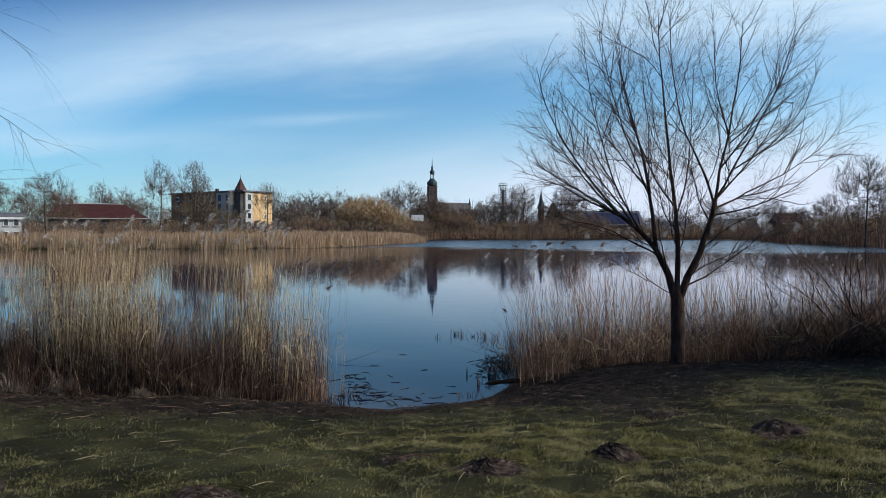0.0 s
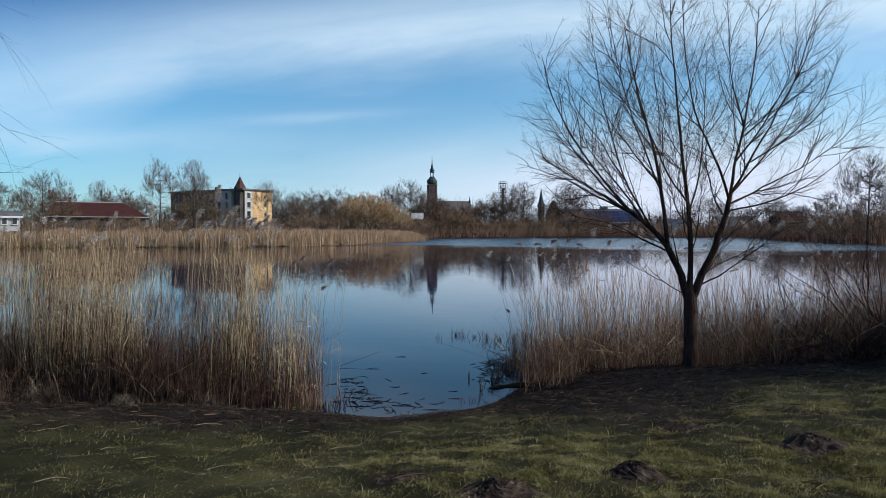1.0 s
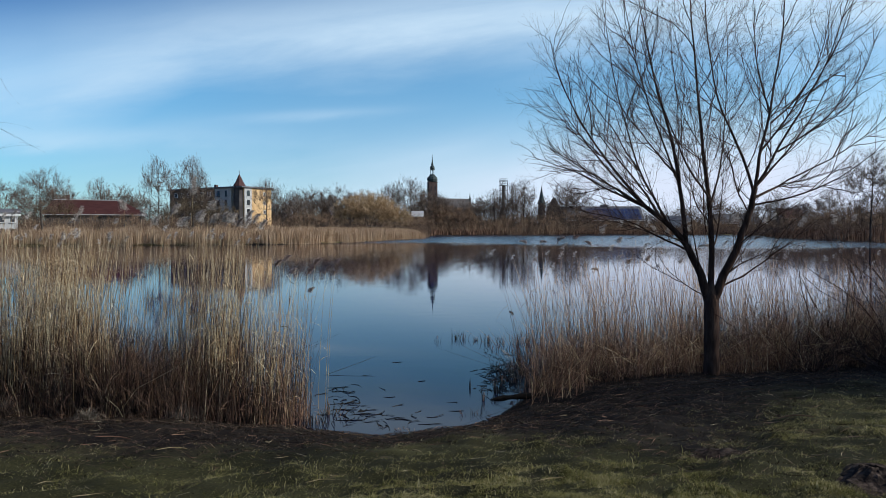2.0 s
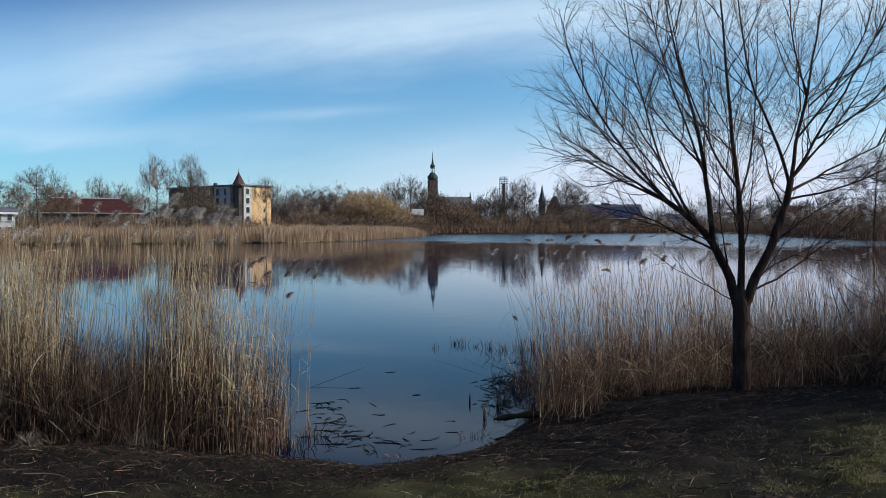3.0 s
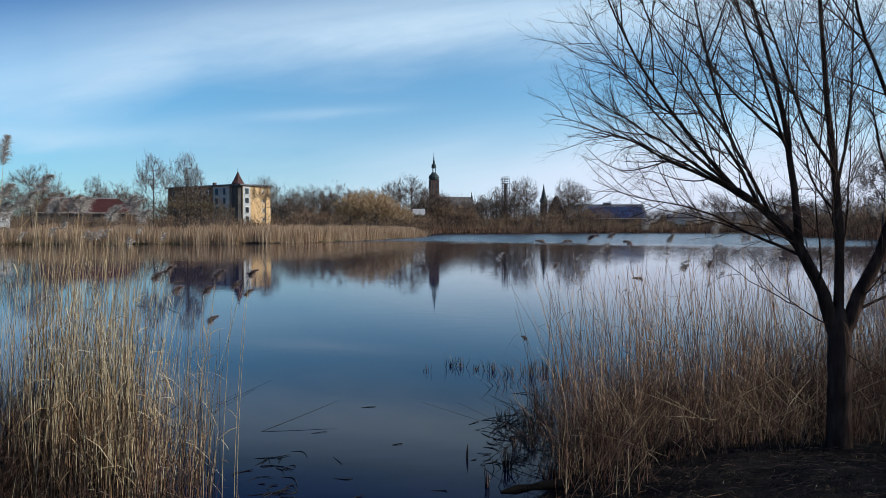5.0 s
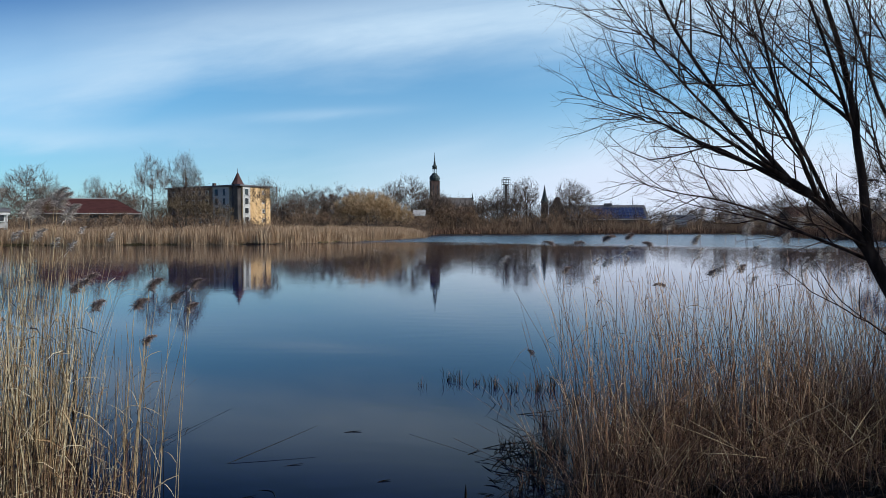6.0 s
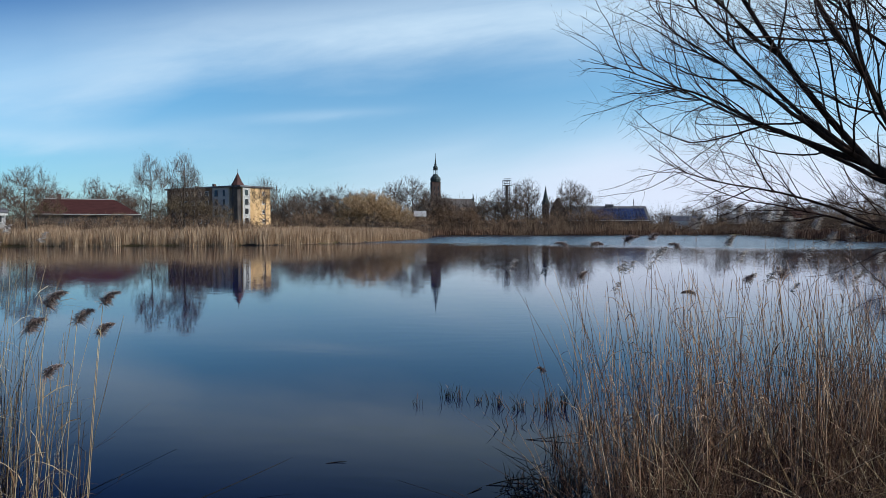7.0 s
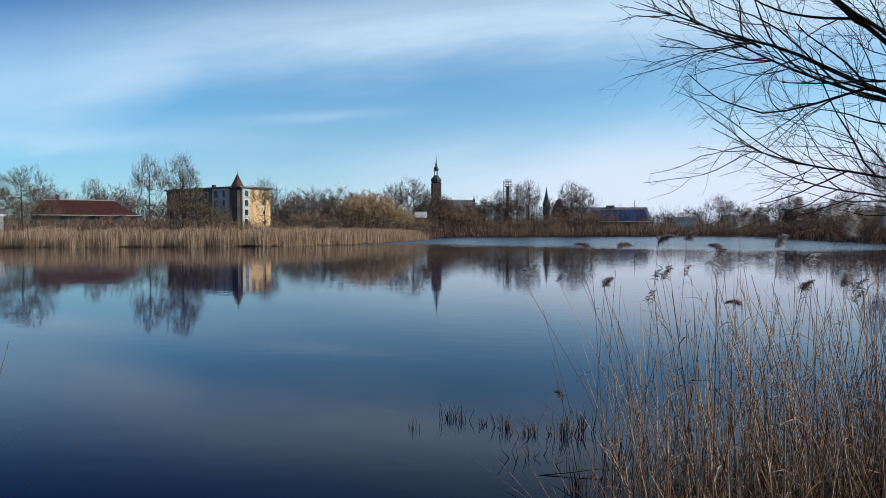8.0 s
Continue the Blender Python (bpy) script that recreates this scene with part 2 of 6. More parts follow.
M_SOIL = material("mole_soil", [(0.010, 0.007, 0.006), (0.034, 0.024, 0.018), (0.09, 0.066, 0.050)], 0.95, 22, 8, 1.0, 40)
M_PALE = material("grey_white_render", [(0.34, 0.34, 0.34), (0.46, 0.455, 0.44)], 0.9, 0.6, 6)
M_TURRET = material("turret_tiles", [(0.06, 0.034, 0.032), (0.10, 0.054, 0.05)], 0.85, 0.7, 6)
M_SLATE = material("church_slate", [(0.07, 0.065, 0.065), (0.13, 0.115, 0.11)], 0.8, 0.2, 6)
M_YELLOW = material("ochre_render", [(0.41, 0.26, 0.125), (0.53, 0.355, 0.18), (0.61, 0.43, 0.235)], 0.9, 0.5, 6)
M_WHITE = material("pale_render", [(0.58, 0.58, 0.57), (0.74, 0.73, 0.70)], 0.85, 0.6, 6)
M_BROWN = material("brown_render", [(0.13, 0.09, 0.065), (0.21, 0.15, 0.11)], 0.9, 0.5, 6)
M_DARKWALL = material("dark_render", [(0.05, 0.045, 0.045), (0.10, 0.09, 0.085)], 0.9, 0.5, 6)
M_REDROOF = material("red_roof_tiles", [(0.042, 0.017, 0.016), (0.075, 0.030, 0.027)], 0.8, 0.7, 6, stretch=(1, 4, 4))
M_GREYROOF = material("grey_roof", [(0.09, 0.09, 0.10), (0.17, 0.17, 0.18)], 0.7, 0.5, 5)
M_BRICK = material("far_brick", [(0.062, 0.043, 0.039), (0.115, 0.080, 0.070)], 0.9, 0.4, 6)
M_COPPER = material("dark_copper", [(0.03, 0.042, 0.045), (0.07, 0.09, 0.09)], 0.6, 0.4, 5)
M_SOLAR = material("solar_panel", [(0.012, 0.022, 0.07), (0.03, 0.05, 0.13)], 0.5, 0.3, 3, island=0.5, by_object=True, spec=0.15)
M_GLASS = material("dark_window", [(0.015, 0.018, 0.022), (0.04, 0.045, 0.05)], 0.12, 0.5, 2, spec=0.6)
M_STEEL = material("scaffold_steel", [(0.04, 0.04, 0.045), (0.08, 0.08, 0.085)], 0.6, 1, 3)
M_PLANK = material("scaffold_net", [(0.05, 0.05, 0.05), (0.09, 0.085, 0.08)], 0.9, 1, 3)


def water_material():
    """Still dark water with faint ripples, and a stretch far out that the wind roughens."""
    m = bpy.data.materials.new("pond_water")
    m.use_nodes = True
    n, l = m.node_tree.nodes, m.node_tree.links
    b = n["Principled BSDF"]
    b.inputs["IOR"].default_value = 1.333
    b.inputs["Specular Tint"].default_value = (0.66, 0.84, 1.0, 1)
    b.inputs["Specular IOR Level"].default_value = 0.215
    geo = n.new("ShaderNodeNewGeometry")
    sep = n.new("ShaderNodeSeparateXYZ")
    l.new(geo.outputs["Position"], sep.inputs[0])

    def math_node(op, a, b2, clamp=False):
        k = n.new("ShaderNodeMath")
        k.operation, k.use_clamp = op, clamp
        for i, v in enumerate((a, b2)):
            if isinstance(v, (int, float)):
                k.inputs[i].default_value = v
            else:
                l.new(v, k.inputs[i])
        return k.outputs[0]
    depth = n.new("ShaderNodeMixRGB")                       # painted blue band midway out, standing in for bluer reflections; greyer both sides
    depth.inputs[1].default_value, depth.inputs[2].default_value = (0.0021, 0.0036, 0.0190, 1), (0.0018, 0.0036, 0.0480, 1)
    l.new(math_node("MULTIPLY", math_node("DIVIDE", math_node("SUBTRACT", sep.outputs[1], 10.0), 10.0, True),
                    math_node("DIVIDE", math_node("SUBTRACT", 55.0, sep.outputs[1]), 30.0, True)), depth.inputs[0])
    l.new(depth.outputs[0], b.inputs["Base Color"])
    patch = n.new("ShaderNodeTexNoise")
    patch.inputs["Scale"].default_value, patch.inputs["Detail"].default_value = 0.045, 3
    l.new(geo.outputs["Position"], patch.inputs["Vector"])
    east = math_node("MULTIPLY", math_node("MAXIMUM", sep.outputs[0], 0.0), 0.9)
    edge = math_node("ADD", math_node("ADD", sep.outputs[1], east), math_node("MULTIPLY", patch.outputs["Fac"], 60.0))
    wind = math_node("DIVIDE", math_node("SUBTRACT", edge, 135.0), 30.0, True)
    small = n.new("ShaderNodeTexNoise")
    small.inputs["Scale"].default_value, small.inputs["Detail"].default_value = 2.6, 2
    mp = n.new("ShaderNodeMapping")
    mp.inputs["Scale"].default_value = (0.35, 1.0, 1.0)
    l.new(geo.outputs["Position"], mp.inputs[0])
    l.new(mp.outputs[0], small.inputs["Vector"])
    rough_patch = math_node("MULTIPLY", math_node("SUBTRACT", patch.outputs["Fac"], 0.40, True), 0.10)
    bump = n.new("ShaderNodeBump")
    bump.inputs["Distance"].default_value = 0.06
    far = math_node("MULTIPLY", math_node("DIVIDE", math_node("SUBTRACT", sep.outputs[1], 14.0), 70.0, True), 0.10)
    calm = math_node("ADD", math_node("MULTIPLY", rough_patch, 0.5), math_node("ADD", far, 0.012))
    l.new(math_node("ADD", calm, math_node("MULTIPLY", wind, 0.5)), bump.inputs["Strength"])
    l.new(small.outputs["Fac"], bump.inputs["Height"])
    l.new(bump.outputs[0], b.inputs["Normal"])
    l.new(math_node("ADD", 0.03, math_node("MULTIPLY", wind, 0.18)), b.inputs["Roughness"])
    return m


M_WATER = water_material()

# ---------------------------------------------------------------- mesh helpers
rng = np.random.default_rng(7)


def tubes(paths, radii, sides=3):
    """Many tapered tubes at once: paths (N, K, 3), radii (N, K)."""
    p = np.asarray(paths, float)
    r = np.asarray(radii, float)
    n, k, _ = p.shape
    t = np.gradient(p, axis=1)
    t /= np.linalg.norm(t, axis=2, keepdims=True) + 1e-9
    ref = np.zeros_like(t)
    ref[..., 0], ref[..., 1], ref[..., 2] = 0.93, 0.31, 0.17
    u = np.cross(t, ref)
    u /= np.linalg.norm(u, axis=2, keepdims=True) + 1e-9
    v = np.cross(t, u)
    a = np.arange(sides) * 2 * math.pi / sides
    ring = p[:, :, None] + r[:, :, None, None] * (np.cos(a)[:, None] * u[:, :, None] + np.sin(a)[:, None] * v[:, :, None])
    idx = np.arange(n * k * sides).reshape(n, k, sides)
    nxt = np.roll(idx, -1, axis=2)
    f = np.stack([idx[:, :-1], nxt[:, :-1], nxt[:, 1:], idx[:, 1:]], axis=-1)
    return ring.reshape(-1, 3), f.reshape(-1, 4)


def ribbons(paths, widths, side):
    """Many flat blades at once: paths (N, K, 3), half widths (N, K), side directions (N, 3)."""
    p = np.asarray(paths, float)
    n, k, _ = p.shape
    off = side[:, None, :] * np.asarray(widths)[:, :, None]
    v = np.stack([p - off, p + off], axis=2).reshape(-1, 3)
    idx = np.arange(n * k * 2).reshape(n, k, 2)
    f = np.stack([idx[:, :-1, 0], idx[:, :-1, 1], idx[:, 1:, 1], idx[:, 1:, 0]], axis=-1)
    return v, f.reshape(-1, 4)


def joined(pieces):
    vs, fs, at = [], [], 0
    for v, f in pieces:
        vs.append(v)
        fs.append(f + at)
        at += len(v)
    return np.concatenate(vs), np.concatenate(fs)


def quad_mesh(name, v, f, mats, smooth=True, index=None):
    me = bpy.data.meshes.new(name)
    me.vertices.add(len(v))
    me.vertices.foreach_set("co", np.ascontiguousarray(v, np.float32).ravel())
    me.loops.add(f.size)
    me.loops.foreach_set("vertex_index", np.ascontiguousarray(f, np.int32).ravel())
    me.polygons.add(len(f))
    me.polygons.foreach_set("loop_start", np.arange(0, f.size, f.shape[1], dtype=np.int32))
    for m in mats if isinstance(mats, (list, tuple)) else [mats]:
        me.materials.append(m)
    if index is not None:
        me.polygons.foreach_set("material_index", np.ascontiguousarray(index, np.int32))
    me.polygons.foreach_set("use_smooth", np.full(len(f), smooth))
    me.update(calc_edges=True)
    return me


def thing(name, label, category, group="", at=None, kind=""):
    """An empty at a thing's base, to parent its parts."""
    ob = new(name)
    ob.matrix_world = at or Matrix()
    ob.empty_display_size = 0.2
    return tagged(ob, label, category, group, kind)


def part(name, bm, mat, parent, label=""):
    """One mesh object, from a bmesh or a mesh, under a thing or a part."""
    if isinstance(bm, bmesh.types.BMesh):
        me = bpy.data.meshes.new(name)
        bm.to_mesh(me)
        bm.free()
        me.materials.append(mat)
    else:
        me = bm
    ob = new(name, me)
    ob.parent = parent
    if label:
        ob["label"] = label
    return ob


def box(size, centre, bevel=0.0, turn=0.0):
    bm = bmesh.new()
    bmesh.ops.create_cube(bm, size=1.0, matrix=pose(*centre, 0, 0, turn) @ Matrix.Diagonal((*size, 1)))
    if bevel:
        bmesh.ops.bevel(bm, geom=bm.edges[:], offset=bevel, segments=1, affect="EDGES")
    return bm


def lathe(profile, sides=12, turn=0.0):
    """A turned body from (radius, height) pairs."""
    bm = bmesh.new()
    rings = []
    for r, z in profile:
        rings.append([bm.verts.new((r * math.cos(turn + 2 * math.pi * k / sides), r * math.sin(turn + 2 * math.pi * k / sides), z)) for k in range(sides)])
    for a, b in zip(rings, rings[1:]):
        for k in range(sides):
            bm.faces.new((a[k], a[(k + 1) % sides], b[(k + 1) % sides], b[k]))
    bm.faces.new(rings[0][::-1])
    bm.faces.new(rings[-1])
    return bm


def prism(outline, length):
    """A body with the (x, z) outline, drawn out along y from 0 to length."""
    bm = bmesh.new()
    a = [bm.verts.new((x, 0, z)) for x, z in outline]
    b = [bm.verts.new((x, length, z)) for x, z in outline]
    bm.faces.new(a)
    bm.faces.new(b[::-1])
    for k in range(len(a)):
        j = (k + 1) % len(a)
        bm.faces.new((a[k], b[k], b[j], a[j]))
    bmesh.ops.recalc_face_normals(bm, faces=bm.faces[:])
    return bm


# ---------------------------------------------------------------- ground and pond
SHORE = np.array([
    (-9.0, 6.5), (-5.0, 6.6), (-2.6, 6.35), (-1.5, 6.15), (-0.4, 5.79), (0.35, 6.09), (0.95, 6.75), (1.35, 7.6), (2.2, 8.3), (3.6, 8.7), (6.5, 9.2), (10, 10.0),
    (18, 13), (34, 22), (56, 48), (70, 86), (80, 126), (92, 180), (140, 300), (150, 352), (40, 362), (-4, 350), (-9, 300), (-6.5, 205),
    (-12, 170), (-19, 130), (-28, 111), (-70, 106), (-140, 98), (-190, 70), (-150, 30), (-60, 11), (-20, 7.2)])


def shore_distance(x, y):
    """Metres from the waterline, negative over the water."""
    a, b = SHORE, np.roll(SHORE, -1, axis=0)
    best = np.full(x.shape, 1e9)
    inside = np.zeros(x.shape, bool)
    for (ax, ay), (bx, by) in zip(a, b):
        dx, dy = bx - ax, by - ay
        s = np.clip(((x - ax) * dx + (y - ay) * dy) / (dx * dx + dy * dy), 0, 1)
        best = np.minimum(best, np.hypot(x - ax - s * dx, y - ay - s * dy))
        inside ^= ((ay > y) != (by > y)) & (x < ax + (y - ay) * dx / (dy if dy else 1e-9))
    return np.where(inside, -best, best)


def waves(x, y, size, seed):
    """Cheap smooth unevenness in -1..1."""
    r = np.random.default_rng(seed)
    z = np.zeros(np.shape(x))
    for k in range(7):
        f = 2 * math.pi / size * (0.6 + 0.35 * k)
        c, s = math.cos(r.uniform(0, 6.3)), math.sin(r.uniform(0, 6.3))
        z = z + np.sin(f * (c * x + s * y) + r.uniform(0, 6.3)) / (1 + 0.6 * k)
    return z / 2.6


MOLES = [(1.42, 2.42, 0.15, 0.068), (2.88, 2.98, 0.20, 0.055), (0.50, 2.15, 0.17, 0.045), (3.05, 1.45, 0.19, 0.08), (-1.15, 1.50, 0.17, 0.02),
         (-0.10, 2.45, 0.13, 0.015), (-2.6, 1.6, 0.14, 0.015), (2.2, 3.75, 0.13, 0.012), (4.0, 2.9, 0.12, 0.02)]


def height(x, y):
    x, y = np.asarray(x, float), np.asarray(y, float)
    d = shore_distance(x, y) + 0.10 * waves(x, y, 1.4, 3)
    land = np.interp(d, [0, 0.35, 1.0, 2.0, 4.0, 7.0, 14, 60, 400, 3000], [0.0, 0.14, 0.27, 0.42, 0.62, 0.78, 0.95, 1.2, 2.5, 4.0])
    bed = np.interp(-d, [0, 0.5, 2, 6, 30], [0.0, -0.12, -0.4, -0.9, -1.6])
    rough = np.clip(d, 0, 1)
    return np.where(d >= 0, land + rough * (0.025 * waves(x, y, 1.1, 5) + 0.020 * waves(x, y, 0.40, 6) + 0.015 * waves(x, y, 0.23, 9)), bed)


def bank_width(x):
    """How far the littered, shade-darkened bank reaches up from the waterline."""
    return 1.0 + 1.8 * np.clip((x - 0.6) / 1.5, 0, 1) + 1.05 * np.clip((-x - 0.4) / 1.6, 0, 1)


def build_ground():
    def spaced(fine0, fine1, step, outer0, outer1, growth):
        mid = np.arange(fine0, fine1 + step / 2, step)
        lo, hi, s = [fine0], [fine1], step
        while hi[-1] < outer1 or lo[-1] > outer0:
            s *= growth
            hi.append(hi[-1] + s)
            lo.append(lo[-1] - s)
        return np.concatenate([np.array(lo[:0:-1]), mid, np.array(hi[1:])])
    xs = spaced(-6, 8, 0.07, -3000, 3000, 1.09)
    ys = spaced(-2, 10, 0.07, -3000, 3000, 1.09)
    gx, gy = np.meshgrid(xs, ys)
    gz = height(gx, gy)
    v = np.stack([gx, gy, gz], axis=-1).reshape(-1, 3)
    w = len(xs)
    idx = np.arange(gx.size).reshape(gx.shape)
    f = np.stack([idx[:-1, :-1], idx[:-1, 1:], idx[1:, 1:], idx[1:, :-1]], axis=-1).reshape(-1, 4)
    c = v[f].mean(axis=1)
    d = shore_distance(c[:, 0], c[:, 1])
    kind = np.where(d < 0.0, 1, np.where((c[:, 1] > 30) | (np.abs(c[:, 0]) > 40), 2, 0))
    me = quad_mesh("ground", v, f, [M_SHADED_BANK, M_MUD, M_MEADOW], True, kind)
    # this value also places the painted shade along the bank
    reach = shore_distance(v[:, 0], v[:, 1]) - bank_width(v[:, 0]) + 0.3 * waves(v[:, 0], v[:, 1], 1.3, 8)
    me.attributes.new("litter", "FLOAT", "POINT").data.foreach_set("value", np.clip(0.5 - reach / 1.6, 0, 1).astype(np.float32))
    return tagged(new("ground", me), "sloping rough lawn, muddy bank and flat land round the pond", "ground", kind="structure")


ground = build_ground()


def build_water():
    d = (-260, -2, 220, 400)
    v = np.array([(d[0], d[1], 0), (d[2], d[1], 0), (d[2], d[3], 0), (d[0], d[3], 0)], float)
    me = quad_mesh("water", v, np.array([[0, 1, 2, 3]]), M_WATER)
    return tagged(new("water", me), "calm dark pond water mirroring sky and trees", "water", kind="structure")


build_water()


# ---------------------------------------------------------------- trees
def branch_path(r, start, way, length, k, bend, lift):
    """A wavering branch of k points; lift pulls it up (or down, if negative) on the way."""
    p = [np.array(start, float)]
    d = np.array(way, float)
    d /= np.linalg.norm(d) + 1e-9
    for _ in range(k - 1):
        d = d + r.normal(0, bend, 3) + np.array((0, 0, lift))
        d /= np.linalg.norm(d)
        p.append(p[-1] + d * length / (k - 1))
    return np.array(p)


def along(path, s):
    q = s * (len(path) - 1)
    k = min(int(q), len(path) - 2)
    return path[k] + (path[k + 1] - path[k]) * (q - k), path[k + 1] - path[k]


def side_way(r, tangent, angle):
    """A direction that leaves the tangent by about that many radians, at any side."""
    t = tangent / (np.linalg.norm(tangent) + 1e-9)
    o = r.normal(0, 1, 3)
    o -= t * o.dot(t)
    o /= np.linalg.norm(o) + 1e-9
    return t * math.cos(angle) + o * math.sin(angle)


def ramify(r, limbs, levels):
    """From limbs (path, radius0, radius1), grow the levels of branches: (count per metre, length share, angle, lift, bend, points, radius, start)."""
    out = []
    parents = limbs
    for per_m, share, angle, lift, bend, k, radius, first in levels:
        made = []
        for path, r0, r1 in parents:
            size = np.linalg.norm(np.diff(path, axis=0), axis=1).sum()
            for _ in range(max(1, int(round(size * per_m * r.uniform(0.8, 1.2))))):
                s = first + (1 - first) * r.random() ** 0.9
                p, t = along(path, s)
                w = side_way(r, t, angle * r.uniform(0.6, 1.3))
                length = share * size * r.uniform(0.5, 1.15) * (1.15 - 0.6 * s)
                ra = min((r0 + (r1 - r0) * s) * 0.7, radius)
                made.append((branch_path(r, p, w, length, k, bend, lift), ra, ra * 0.35))
        out.append(made)
        parents = made
    return out


def tube_set(branches, sides=3):
    """Tubes for branches of unequal point counts."""
    by = {}
    for path, r0, r1 in branches:
        by.setdefault(len(path), []).append((path, r0, r1))
    pieces = []
    for k, group in by.items():
        s = np.linspace(0, 1, k)
        pieces.append(tubes(np.array([g[0] for g in group]), np.array([g[1] + (g[2] - g[1]) * s for g in group]), sides))
    return joined(pieces)


def smooth_line(points, k):
    """k points on a soft curve through a few given ones."""
    p = np.array(points, float)
    s = np.concatenate([[0], np.cumsum(np.linalg.norm(np.diff(p, axis=0), axis=1))])
    q = np.linspace(0, s[-1], k)
    out = np.stack([np.interp(q, s, p[:, c]) for c in range(3)], axis=1)
    for _ in range(2):
        out[1:-1] = 0.25 * out[:-2] + 0.5 * out[1:-1] + 0.25 * out[2:]
    return out


def sprout(r, paths, per, long, centre, k, first=0.1):
    """Fine shoots on paths (N, K, 3): per of them each, that strive on, outward from the crown's centre, and up."""
    n, kk, _ = paths.shape
    pick = np.repeat(np.arange(n), per)
    q = (first + (1 - first) * r.random(len(pick))) * (kk - 1.001)
    j = q.astype(int)
    q = (q - j)[:, None]
    base = paths[pick, j] * (1 - q) + paths[pick, j + 1] * q
    t = paths[pick, j + 1] - paths[pick, j]
    t /= np.linalg.norm(t, axis=1, keepdims=True) + 1e-9
    out = base - np.array((0, 0, centre))
    out /= np.linalg.norm(out, axis=1, keepdims=True) + 1e-9
    d = 0.75 * t + 0.35 * out + np.array((0, 0, 0.25)) + r.normal(0, 0.42, t.shape)
    step = (long * r.uniform(0.45, 1.2, len(pick)) / (k - 1))[:, None]
    line = [base]
    for _ in range(k - 1):
        d = d / np.linalg.norm(d, axis=1, keepdims=True) + r.normal(0, 0.10, d.shape) + np.array((0, 0, 0.06))
        line.append(line[-1] + d * step)
    return np.stack(line, axis=1)


def blades_of(r, paths, radius):
    """Thin tapering blades for far twigs, each turned at random."""
    n, k, _ = paths.shape
    side = np.cross(paths[:, -1] - paths[:, 0], r.normal(0, 1, (n, 3)))
    side /= np.linalg.norm(side, axis=1, keepdims=True) + 1e-9
    return ribbons(paths, np.linspace(1.0, 0.45, k)[None] * radius * r.uniform(0.7, 1.2, (n, 1)), side)


